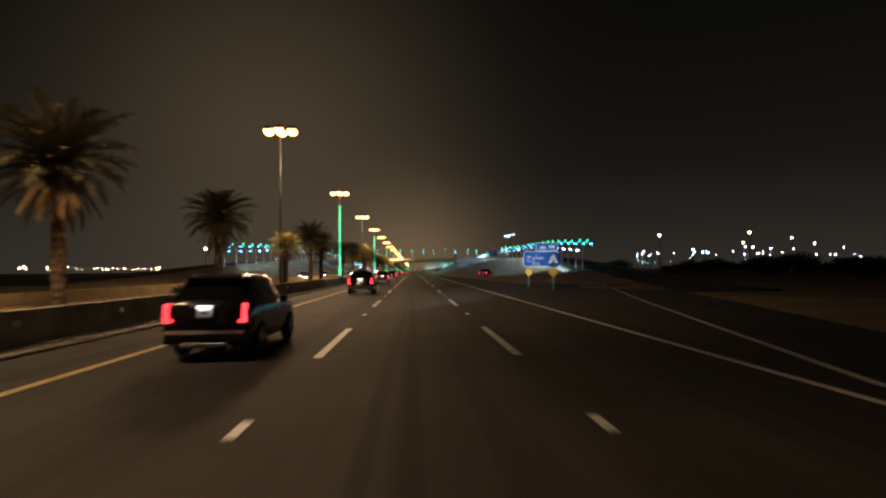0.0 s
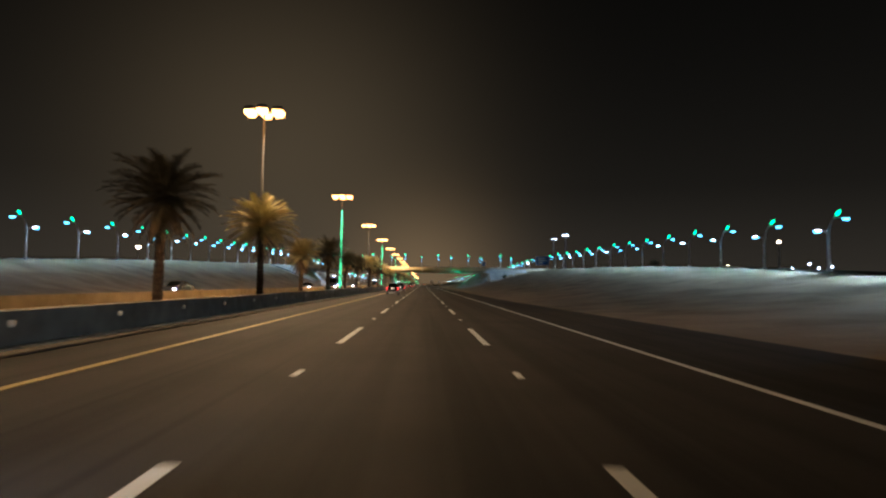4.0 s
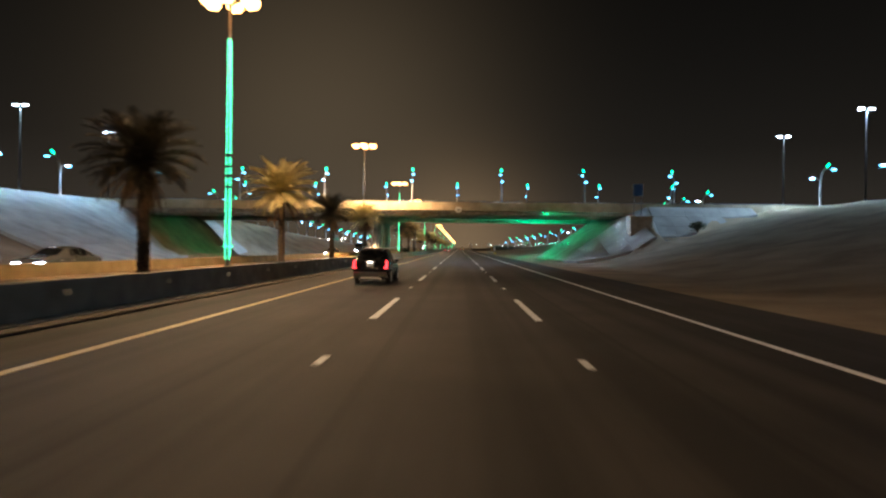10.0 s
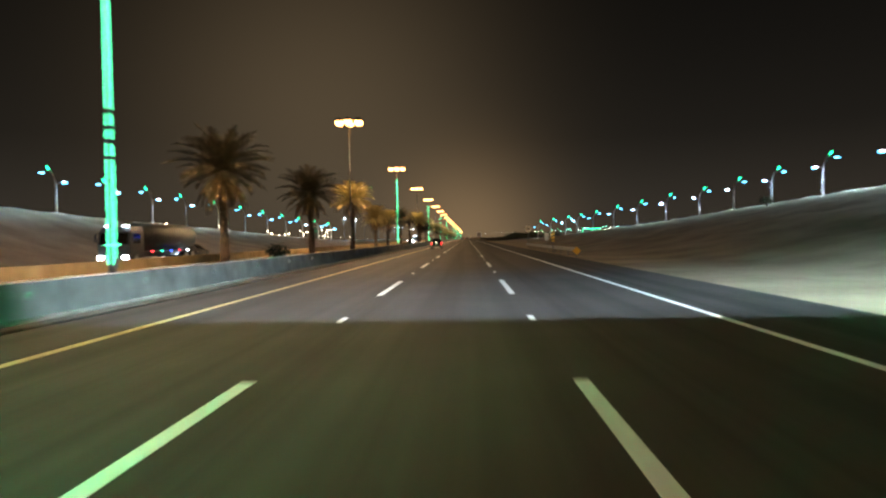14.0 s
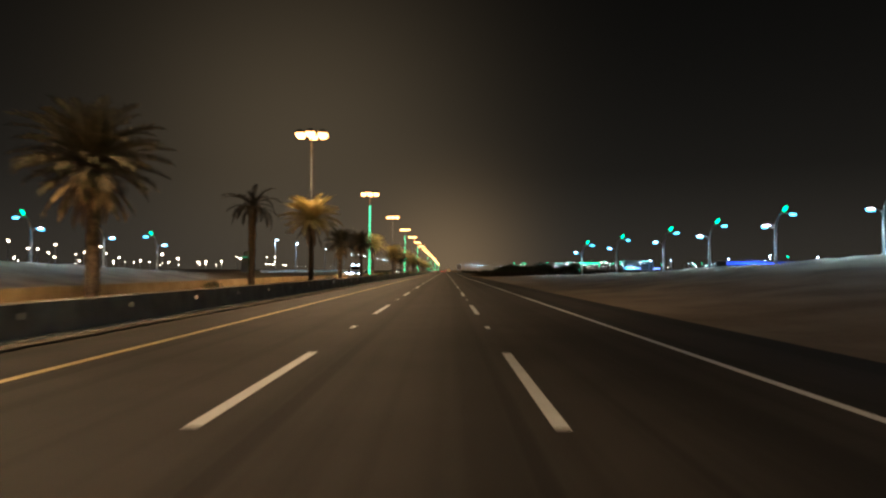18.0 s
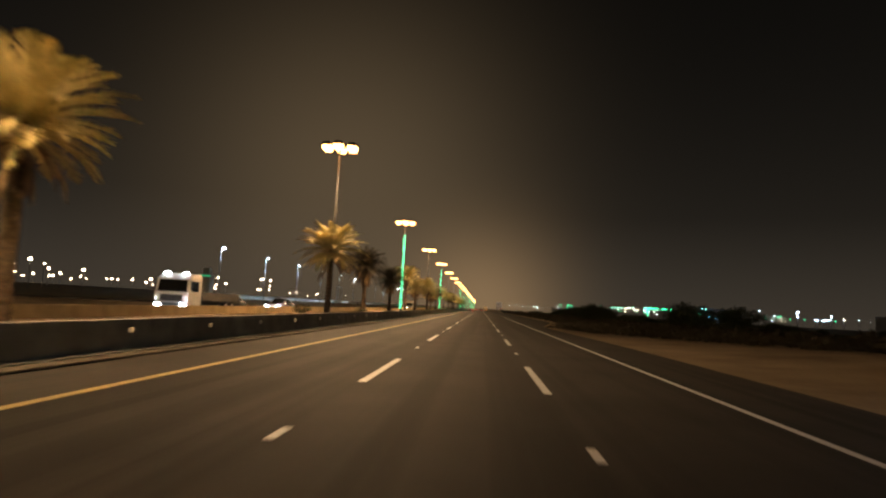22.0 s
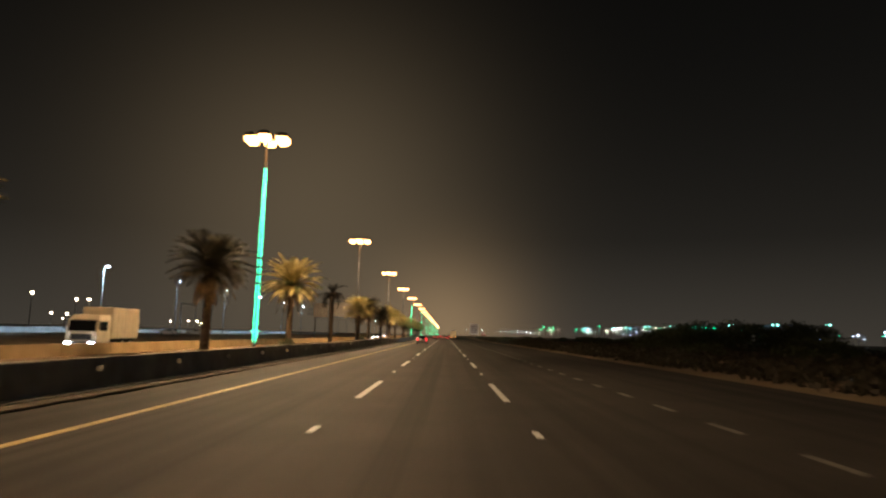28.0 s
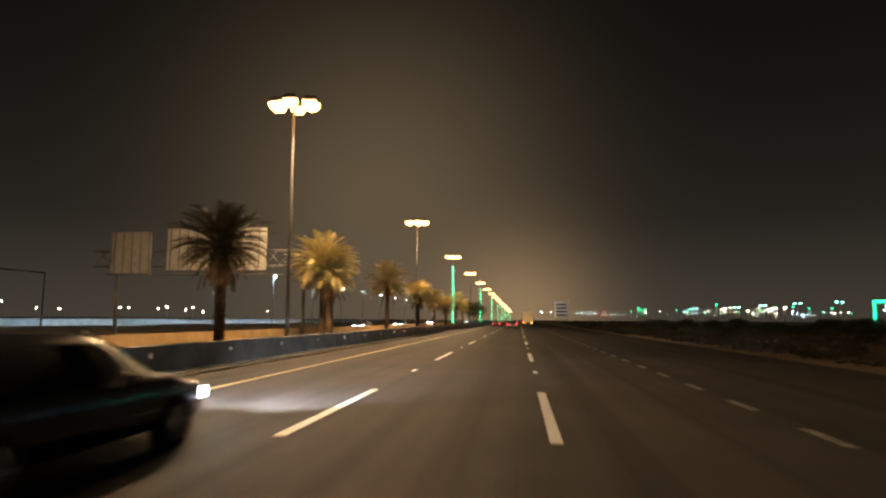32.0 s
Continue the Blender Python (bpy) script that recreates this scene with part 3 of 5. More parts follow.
# ---- decorative slip-road lamps: two cool heads and a green one ----
def slip_lamp():
    lamp = thing("slip_road_lamp", "slender curved lamp post with cool white heads and green lantern", "street lamp", "lamps along the slip roads")
    part("shaft", Build().tube([(0, 0, -0.4), (0, 0, 0.1), (0, 0, 3.6), (0.12, 0, 4.5), (0.45, 0, 5.3), (0.95, 0, 5.85)], [0.15, 0.14, 0.11, 0.09, 0.07, 0.05], 8), CREAM_STEEL, lamp, "", True)
    part("foot", Build().tube([(0, 0, -0.4), (0, 0, 0.25), (0, 0, 0.35)], [0.24, 0.22, 0.15], 10), CREAM_STEEL, lamp)
    part("upper_arm", Build().tube([(0.5, 0, 5.35), (1.1, 0, 5.5), (1.75, 0, 5.45)], [0.045, 0.04, 0.035], 6), CREAM_STEEL, lamp)
    part("lower_arm", Build().tube([(0.0, 0, 3.7), (-0.45, 0, 4.05), (-1.05, 0, 4.1)], [0.045, 0.04, 0.035], 6), CREAM_STEEL, lamp)
    for x, z in ((1.85, 5.42), (-1.15, 4.07)):
        head = part("lamp_head", Build().loft([[(x - 0.30, -0.2, z + 0.02), (x + 0.30, -0.2, z + 0.02), (x + 0.30, 0.2, z + 0.02), (x - 0.30, 0.2, z + 0.02)], [(x - 0.2, -0.08, z + 0.12), (x + 0.2, -0.08, z + 0.12), (x + 0.2, 0.08, z + 0.12), (x - 0.2, 0.08, z + 0.12)]]), CREAM_STEEL, lamp)
        part("lens", Build().loft([[(x - 0.29, -0.19, z + 0.018), (x + 0.29, -0.19, z + 0.018), (x + 0.29, 0.19, z + 0.018), (x - 0.29, 0.19, z + 0.018)], [(x - 0.22, -0.13, z - 0.17), (x + 0.22, -0.13, z - 0.17), (x + 0.22, 0.13, z - 0.17), (x - 0.22, 0.13, z - 0.17)]]), POST_LENS, head, "lit cool white lens")
    part("top_light", Build().tube([(0.86, 0, 5.72), (0.95, 0, 5.84), (1.08, 0, 6.02), (1.22, 0, 6.22)], [0.09, 0.17, 0.17, 0.09], 10), GREEN_LENS, lamp, "glowing green lantern")
    return lamp


slip = slip_lamp()
placed = False
right_posts = [158.4] + [170 + 14.95 * k for k in range(0, 16)] + [437 + 13.03 * k for k in range(0, 7)] + [527.4, 541.2, 553.5, 566, 578.5, 591, 602, 612.6, 627, 640]
left_posts = [153.5 + 13.0 * k for k in range(3, 19)] + [442.6 + 12.9 * k for k in range(0, 15)]
for sign, posts, lys, lxs in ((1, right_posts, RIGHT_Y, RIGHT_X), (-1, left_posts, LEFT_Y, LEFT_X)):
    for y in posts:
        x = sign * lerp(y, lys, lxs)
        z = ground_z(x, y)
        m = pose(x, y, z, 0, 0, 0 if sign > 0 else 180)
        if placed:
            copy_thing(slip, m)
        else:
            slip.matrix_basis, placed = m, True
        if sign > 0 and y < 310:
            reach, watts, cone = 5.4, 10500, 94
        elif sign > 0:
            reach, watts, cone = 3.4, (2600 + 1050 * z) * (0.45 if y < 400 else 1.8 if 500 < y < 575 else 1.0), 118
        else:
            reach, watts, cone = 3.4, 1500 + 330 * z, 118
        spot("slip_lamp_light", (x - sign * 0.9, y, z + 4.6), (x - sign * reach, y + 0.01, z - 0.9), watts, COOL, cone, 0.35, 1.0)


# ---- bridge ----
bridge = thing("bridge", "concrete road bridge over the motorway, lit green underneath", "bridge", kind="structure")
BX0, BX1 = -57.5, 26.5
soffit = [(DECK_Y0 + 0.9, 6.75), (DECK_Y0 + 1.5, 6.5), (409.4, 6.5), (409.6, 7.2), (424.6, 7.2), (424.9, 6.5), (DECK_Y1 - 0.2, 6.5), (DECK_Y1 - 0.1, 6.75), (DECK_Y1 - 0.1, 7.15), (DECK_Y1, 7.25), (DECK_Y1, 7.6), (DECK_Y0, 7.6), (DECK_Y0, 7.25), (DECK_Y0 + 0.9, 7.15)]
part("deck", Build().prism(soffit, BX0, BX1, "x"), CONCRETE, bridge)
for y0, y1 in ((DECK_Y0 - 0.06, DECK_Y0 + 0.28), (DECK_Y1 - 0.28, DECK_Y1 + 0.06)):
    for k in range(18):
        x = -67.0 + k * 7.0
        part("parapet", Build().box(x + 0.01, y0, 7.2, x + 6.99, y1, 8.5, 0.05), PARAPET, bridge, "pale concrete parapet panel")
    part("handrail", Build().tube([(-67, (y0 + y1) / 2, 8.62), (59, (y0 + y1) / 2, 8.62)], [0.05, 0.05], 8).box(-67, (y0 + y1) / 2 - 0.02, 8.48, -66.9, (y0 + y1) / 2 + 0.02, 8.64), GALV, bridge)
part("road_surface", Build().box(-75, DECK_Y0 + 0.3, 7.602, 62, DECK_Y1 - 0.3, 7.72, 0.02), ASPHALT, bridge)
for x in (-13.3, 26.0, -57.0):
    if x == -13.3:
        part("pier_cap", Build().prism([(-14.3, 6.5), (-13.9, 5.7), (-12.7, 5.7), (-12.3, 6.5)], 399.9, 425.0), CONCRETE, bridge)
        part("column", Build().tube([(x, 404.2, 0), (x, 404.2, 0.4), (x, 404.2, 0.45), (x, 404.2, 5.72)], [0.62, 0.62, 0.46, 0.46], 14), PALE_CONCRETE, bridge, "round concrete column", True)
        part("column", Build().tube([(x, 408.3, 0), (x, 408.3, 0.4), (x, 408.3, 0.45), (x, 408.3, 5.72)], [0.62, 0.62, 0.46, 0.46], 14), PALE_CONCRETE, bridge, "round concrete column", True)
        part("wall_pier", Build().prism([(-13.75, 416.0), (-13.3, 415.6), (-12.85, 416.0), (-12.85, 420.4), (-13.3, 420.8), (-13.75, 420.4)], 0.0, 5.72, "z"), PALE_CONCRETE, bridge, "slim concrete wall pier")
    else:
        s = 1 if x > 0 else -1
        part("abutment", Build().prism([(x - s * 1.0, 5.4), (x + s * 0.8, 5.4), (x + s * 0.8, 7.6), (x - s * 0.2, 7.6), (x - s * 0.2, 6.5), (x - s * 1.0, 6.5)], DECK_Y0 + 0.3, DECK_Y1 - 0.3), CONCRETE, bridge)
sign = thing("clearance_sign", "round white height limit disc on the parapet", "sign")
part("disc", Build().tube([(-0.18, DECK_Y0 - 0.13, 7.34), (-0.18, DECK_Y0 - 0.09, 7.34)], [0.5, 0.5], 28), SIGN_WHITE, sign)
part("digit_bar", Build().box(-0.36, DECK_Y0 - 0.145, 7.26, -0.20, DECK_Y0 - 0.132, 7.44, 0.003).box(-0.12, DECK_Y0 - 0.145, 7.26, 0.04, DECK_Y0 - 0.132, 7.44, 0.003), SIGN_BLACK, sign, "plain dark bars")
part("bracket", Build().box(-0.22, DECK_Y0 - 0.10, 7.0, -0.14, DECK_Y0 - 0.05, 7.7), GALV, sign)

# stone-pale slope paving under and beside the deck, slab by slab
for side in (1, -1):
    paving = thing("slope_paving", "pale concrete paved slope at the bridge abutment", "paved slope", kind="structure")
    cells = []
    if side > 0:
        cells += [(15.3 + i * 2.5, 386.0 + j * 3.0, 2.5, 3.0) for i in range(5) for j in range(14)]
        cells += [(27.8 + i * 2.5, 391.5 + j * 2.0, 2.5, 2.0) for i in range(9) for j in range(3)]
    else:
        cells += [(32.5 + i * 2.5, 358.0 + j * 2.929, 2.5, 2.929) for i in range(9) for j in range(14)]
        cells += [(43.5 + i * 2.5, 426.4 + j * 3.0, 2.5, 3.0) for i in range(5) for j in range(2)]
    for x, y, w, d in cells:
        corners = ((x + 0.012, y + 0.012), (x + w - 0.012, y + 0.012), (x + w - 0.012, y + d - 0.012), (x + 0.012, y + d - 0.012))
        if x > 27 and side > 0 and not paved(x + w / 2, y + d / 2):
            continue
        q = [(side * a, c, ground_z(side * a, c)) for a, c in corners]
        if max(p[2] for p in q) < (0.1 if side > 0 else 0.5):
            continue
        part("paving_slab", Build().loft([[(p[0], p[1], p[2] - 0.45) for p in q], [(p[0], p[1], p[2] + 0.10) for p in q]]), PALE_CONCRETE, paving)

# green floodlights under the deck
for x, y, tx, ty, tz, watts in ((12.5, 398.2, 19.0, 404.0, 2.5, 260), (9.5, 411.5, 18.0, 417.5, 1.0, 1300), (10.5, 417.5, 17.0, 425.0, 0.5, 2400), (-7.6, 411.2, -6.4, 418.5, 0.0, 4300), (-38.5, 412.2, -46.0, 412.0, 0.5, 420), (-19.5, 412.2, -14.0, 416.0, 2.0, 300)):
    lamp = thing("underbridge_floodlight", "small green floodlight fixed under the bridge deck", "floodlight", "floodlights under the bridge")
    top = 7.5 if y < 400 else 7.2
    part("bracket", Build().tube([(x, y, top), (x, y, top - 0.22)], [0.03, 0.03], 6), GALV, lamp)
    part("housing", Build().box(x - 0.2, y - 0.09, top - 0.42, x + 0.2, y + 0.09, top - 0.22, 0.02), DARK_STEEL, lamp)
    part("lens", Build().box(x - 0.17, y - 0.07, top - 0.45, x + 0.17, y + 0.07, top - 0.418, 0.005), GREEN_LENS, lamp, "glowing green lens")
    spot("underbridge_light", (x, y, top - 0.55), (tx, ty, tz), watts, GREEN, 72 if x == -7.6 else 124, 0.12, 0.6)

# two uplights on the eastern slope wash the recessed soffit
for y in (411.5, 417.5):
    z = ground_z(18.5, y) + 0.10
    lamp = thing("soffit_uplight", "small green uplight standing on the paved slope", "floodlight", "floodlights under the bridge")
    part("stand", Build().box(18.42, y - 0.08, z - 0.1, 18.58, y + 0.08, z + 0.22, 0.01), GALV, lamp)
    part("housing", Build().box(18.3, y - 0.2, z + 0.22, 18.7, y + 0.2, z + 0.38, 0.02), DARK_STEEL, lamp)
    part("lens", Build().box(18.33, y - 0.17, z + 0.382, 18.67, y + 0.17, z + 0.40, 0.005), GREEN_LENS, lamp, "glowing green lens")
    spot("underbridge_light", (18.5, y, z + 0.5), (15.4, y + 1.6, 7.2), 1900, GREEN, 112, 0.12, 0.6)

# lamps on the bridge
for y, xs, turn in ((400.3, (-47.5, -34, -20.8, -7.3, 6.4, 19.0, 32.5), 90), (424.6, (-41, -27.5, -14, -0.5, 12.8, 26.3, 40), -90)):
    for x in xs:
        copy_thing(slip, pose(x, y, 7.7, 0, 0, turn))
        spot("bridge_lamp_light", (x, y + (2.2 if turn > 0 else 1.6), 12.2), (x, y - (-3.2 if turn > 0 else -2.2), 0.0), 3200, COOL, 140, 0.3, 0.5)
        if -22 < x < 22:      # light spilling over the parapet on to the motorway
            south = turn > 0
            spot("bridge_lamp_light", (x, 399.55 if south else 426.25, 12.2), (x, 391.5 if south else 431.0, 0.0), 5800 if south else 3800, (0.74, 0.86, 1.0), 92, 0.12, 1.0)


def mast(name, label, height, group, heads=2, lens=None):
    lamp = thing(name, label, "street lamp", group)
    part("shaft", Build().tube([(0, 0, -0.3), (0, 0, 1.0), (0, 0, height)], [0.17, 0.15, 0.08], 10), POST_STEEL, lamp, "", True)
    part("base_plate", Build().tube([(0, 0, -0.3), (0, 0, 0.06)], [0.32, 0.3], 10), GALV, lamp)
    for s in (-1, 1)[:heads]:
        part("arm", Build().tube([(0, 0, height - 0.15), (s * 0.9, 0, height + 0.1)], [0.05, 0.04], 6), GALV, lamp)
        head = part("lamp_head", Build().box(s * 0.75 - 0.4, -0.22, height + 0.06, s * 0.75 + 0.4, 0.22, height + 0.22, 0.05), GALV, lamp)
        part("lens", Build().loft([[(s * 0.75 - 0.38, -0.2, height + 0.055), (s * 0.75 + 0.38, -0.2, height + 0.055), (s * 0.75 + 0.38, 0.2, height + 0.055), (s * 0.75 - 0.38, 0.2, height + 0.055)], [(s * 0.75 - 0.3, -0.14, height - 0.12), (s * 0.75 + 0.3, -0.14, height - 0.12), (s * 0.75 + 0.3, 0.14, height - 0.12), (s * 0.75 - 0.3, 0.14, height - 0.12)]]), lens or WHITE_LENS, head, "lit lens")
    return lamp


tall_mast = mast("mast_lamp", "tall steel mast lamp with bright white heads by the bridge", 14.6, "mast lamps")
done = False
for x, y in ((58.8, 420.0), (59.0, 397.0), (-67.0, 398.0), (-66.2, 420.8)):
    m = pose(x, y, 8.0)
    if done:
        copy_thing(tall_mast, m)
    else:
        tall_mast.matrix_basis, done = m, True
    spot("mast_light", (x, y, 22.3), (x * 0.55, y - (14 if x < 0 else 3), 3), 24000 if x < 0 else 20000, COOL, 80, 0.4, 0.9)

# an extra spot added at the mast before the bridge, to brighten the parapet
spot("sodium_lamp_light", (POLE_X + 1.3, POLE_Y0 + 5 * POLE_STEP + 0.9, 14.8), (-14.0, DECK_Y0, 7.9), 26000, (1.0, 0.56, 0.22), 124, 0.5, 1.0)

# switch cabinet on the embankment before the bridge
cabinet = thing("utility_cabinet", "pale grey metal switch cabinet on the sandy embankment", "cabinet")
cabinet.matrix_basis = pose(-34.6, 348.5, ground_z(-34.6, 348.5), 0, 0, 8)
part("plinth", Build().box(-1.05, -0.5, -0.9, 1.05, 0.5, 0.12, 0.02), CONCRETE, cabinet)
part("body", Build().box(-0.98, -0.42, 0.12, 0.98, 0.42, 1.55, 0.02), PALE_CONCRETE, cabinet)
part("roof", Build().box(-1.04, -0.5, 1.552, 1.04, 0.5, 1.63, 0.02), GALV, cabinet)
for s in (-1, 1):
    door = part("door", Build().box(s * 0.03, -0.445, 0.2, s * 0.93, -0.423, 1.48, 0.008), PALE_CONCRETE, cabinet)
    part("handle", Build().box(s * 0.10, -0.475, 0.78, s * 0.13, -0.446, 0.95, 0.005), DARK_STEEL, door)
post = thing("marker_post", "slender grey post beside the switch cabinet", "post")
post.matrix_basis = pose(-35.9, 347.5, ground_z(-35.9, 347.5))
part("tube", Build().tube([(0, 0, -0.3), (0, 0, 1.6)], [0.06, 0.06], 8), GALV, post)
part("cap", Build().tube([(0, 0, 1.6), (0, 0, 1.66)], [0.075, 0.05], 8), GALV, post)

plinth = thing("sign_plinth", "square concrete block under the small blue sign", "plinth")
zp = ground_z(24.2, 391)
part("block", Build().box(23.4, 390.4, zp - 1.2, 26.4, 392.8, 6.2, 0.06), CONCRETE, plinth)
part("coping", Build().box(23.3, 390.3, 6.202, 26.5, 392.9, 6.31, 0.03), CONCRETE, plinth)


# ---- date palms ----
def frond(b, base, azimuth, lift, length, droop, width, rng):
    """A feathered leaf: a curved midrib with a row of leaflets on each side."""
    n = 15
    d = Vector((math.cos(azimuth), math.sin(azimuth), 0))
    side = Vector((-math.sin(azimuth), math.cos(azimuth), 0))
    p, a = Vector(base), lift
    pts, ups = [p.copy()], []
    for i in range(n):
        a -= droop / n * (0.5 + i / n)
        step = d * math.cos(a) + Vector((0, 0, math.sin(a)))
        p = p + step * (length / n)
        pts.append(p.copy())
        ups.append((Vector((0, 0, 1)) * math.cos(a) - d * math.sin(a)).normalized())
    b.tube(pts[::3], [0.035 - 0.005 * i for i in range(len(pts[::3]))], 4, False)
    for i in range(1, n + 1):
        up, t = ups[i - 1], i / n
        along = (pts[i] - pts[i - 1]).normalized()
        w = width * (math.sin(math.pi * min(1, 0.12 + 0.88 * t)) ** 0.6 + 0.12)
        for s in (-1, 1):
            for half in (0.0, 0.33, 0.67):
                q = pts[i - 1].lerp(pts[i], half)
                w2 = w * rng.uniform(0.78, 1.18)
                tip = q + side * (s * w2 * 0.85) + along * (w2 * rng.uniform(0.7, 1.1)) + up * (w2 * rng.uniform(-0.1, 0.4))
                c = along * (length / n * 0.125)
                mid = q.lerp(tip, 0.5) + up * (0.05 * w2)
                b.add([q - c, q + c, mid + c * 0.9, tip, mid - c * 0.9], [(0, 1, 2, 4), (4, 2, 3)])


def palm(seed, trunk, spread, ragged=0.0, leaf=None, label="date palm with a feathered crown, lit by the lamps"):
    rng = random.Random(seed)
    lean = rng.uniform(-0.15, 0.15)
    ob = thing("date_palm", label, "palm tree", "palms in the median")
    rings = []
    h = 0.0
    pts, rad = [(0, 0, 0)], [0.34]
    while h < trunk:
        h += 0.16
        pts.append((lean * (h / trunk) ** 2, 0.4 * lean * h / trunk, h))
        rad.append((0.27 - 0.05 * h / trunk) * (1.0 + (0.10 if len(pts) % 2 else -0.04)) * rng.uniform(0.97, 1.03))
    part("trunk", Build().tube(pts, rad, 10), BARK, ob, "rough ringed trunk")
    top = Vector(pts[-1])
    b = Build()
    for k in range(34):
        a = rng.uniform(0.3, 1.2)
        ang, z = k * 2.4, top.z - rng.uniform(0.0, 0.75)
        r = 0.26
        b.tube([(top.x + r * math.cos(ang), top.y + r * math.sin(ang), z), (top.x + (r + 0.2) * math.cos(ang), top.y + (r + 0.2) * math.sin(ang), z + 0.22)], [0.06, 0.03], 4)
    part("crown_base", b, BARK, ob, "cut leaf stubs under the crown")
    green, dry = Build(), Build()
    n = 84
    for k in range(n):
        t = k / n
        lift = radians(78 - 92 * t ** 0.85 + rng.uniform(-7, 7))
        frond(green, top + Vector((0, 0, -0.1 - 0.35 * t)), k * 2.39996 + rng.uniform(-0.2, 0.2), lift, spread * rng.uniform(0.86, 1.06) * (0.82 + 0.18 * math.sin(math.pi * min(1, t * 1.3))), radians(rng.uniform(28, 66)), 0.5, rng)
    for k in range(9 + int(ragged * 12)):
        frond(dry, top + Vector((0, 0, -0.55)), k * 2.39996 + 1.0, radians(rng.uniform(-62, -28)), spread * rng.uniform(0.6, 0.85), radians(rng.uniform(20, 45)), 0.26, rng)
    part("crown", green, leaf or FROND, ob, "dense crown of feathered fronds")
    part("dry_skirt", dry, DEAD_FROND, ob, "hanging dry fronds")
    return ob


small = "small date palm with a short thin crown"
kinds = [palm(3, 5.9, 3.5), palm(8, 6.6, 3.55), palm(21, 5.1, 2.9, 0.6), palm(34, 4.6, 2.7, 1.0), palm(55, 6.0, 3.4, 1.6, SHADED_FROND, "date palm with crown coloured dark as unlit, and hanging dry fronds"), palm(40, 4.1, 1.9, 0.3, None, small), palm(61, 5.6, 2.9, 2.6, None, "date palm with a thin crown over a long dry skirt"), palm(72, 5.3, 2.9, 1.0, SHADED_FROND, "date palm with crown coloured dark as unlit, and hanging dry fronds")]
used = set()
palm_rng = random.Random(5)
PALM_TALL = (92, 149, 190, 252, 290, 330.5, 352, 390, 452, 494, 550, 589, 632, 651, 689, 749.5, 789, 830.6, 947.5)
PALM_LOW = (52, 71.5, 112, 122, 171.5, 211, 231, 270, 311, 371, 472, 513, 530, 611, 709.5, 731, 769, 809, 850.5, 890, 910, 930, 972, 990, 1012, 1031, 1052, 1070, 1092, 1111, 1131, 1150)
# mostly unlit crowns, their shade put into the leaf colour; a few shaggy
PALM_SHADED = (52, 71.5, 112, 122, 149, 171.5, 231, 252, 270, 311, 330.5, 371, 452, 472, 550, 611, 632, 709.5, 731, 830.6, 910, 930)
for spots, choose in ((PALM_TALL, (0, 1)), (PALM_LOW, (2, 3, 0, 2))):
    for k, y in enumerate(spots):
        i = (4, 7)[k % 2] if y in PALM_SHADED else {92: 5, 390: 6}.get(y, choose[k % len(choose)])
        near = abs((y - POLE_Y0 + POLE_STEP / 2) % POLE_STEP - POLE_STEP / 2) < 3.0      # planted beside a lamp
        m = pose((-12.65 if near else -13.7) + palm_rng.uniform(-0.15, 0.15), y - (2.2 if near else 0.0), 0.08, 0, 0, palm_rng.uniform(0, 360))
        if i in used:
            copy_thing(kinds[i], m)
        else:
            kinds[i].matrix_basis = m
            used.add(i)
# two tall palms whose crowns are coloured as if no lamp reaches them
for y in (571, 870.5):
    rng = random.Random(int(y))
    ob = thing("date_palm", "tall date palm with a thin drooping crown coloured dark as unlit", "palm tree", "palms in the median")
    pts = [(0.02 * math.sin(k), 0, 0.2 * k) for k in range(32)]
    part("trunk", Build().tube(pts, [0.24 + 0.02 * (k % 2) + (0.13 * (k / 31) ** 4) for k in range(32)], 10), BARK, ob)
    b = Build()
    for k in range(34):
        frond(b, (0, 0, 6.15), k * 2.39996, radians(rng.uniform(-30, 70)), rng.uniform(1.7, 2.7), radians(rng.uniform(60, 110)), 0.3, rng)
    part("withered_crown", b, UNLIT_FROND, ob, "drooping fronds coloured dark as unlit")
    ob.location = (-13.6, y, 0.08)
# a second trunk close beside the palm by the gantry
copy_thing(kinds[2], pose(-13.2, 947.3, 0.08, 0, 0, 40))


def leaf_ball(b, rng, centre, radii, count, size):
    for _ in range(count):
        while True:
            q = Vector((rng.uniform(-1, 1), rng.uniform(-1, 1), rng.uniform(-1, 1)))
            if 0.25 < q.length < 1:
                break
        q *= 0.55 + 0.45 * rng.random()
        p = Vector((centre[0] + q.x * radii[0], centre[1] + q.y * radii[1], centre[2] + q.z * radii[2]))
        a, c = Vector((rng.uniform(-1, 1), rng.uniform(-1, 1), rng.uniform(-1, 1))).normalized(), Vector((rng.uniform(-1, 1), rng.uniform(-1, 1), rng.uniform(-1, 1))).normalized()
        s = size * rng.uniform(0.6, 1.4)
        b.add([p - a * s, p + c * s * 0.45, p + a * s, p - c * s * 0.45], [(0, 1, 2, 3)])


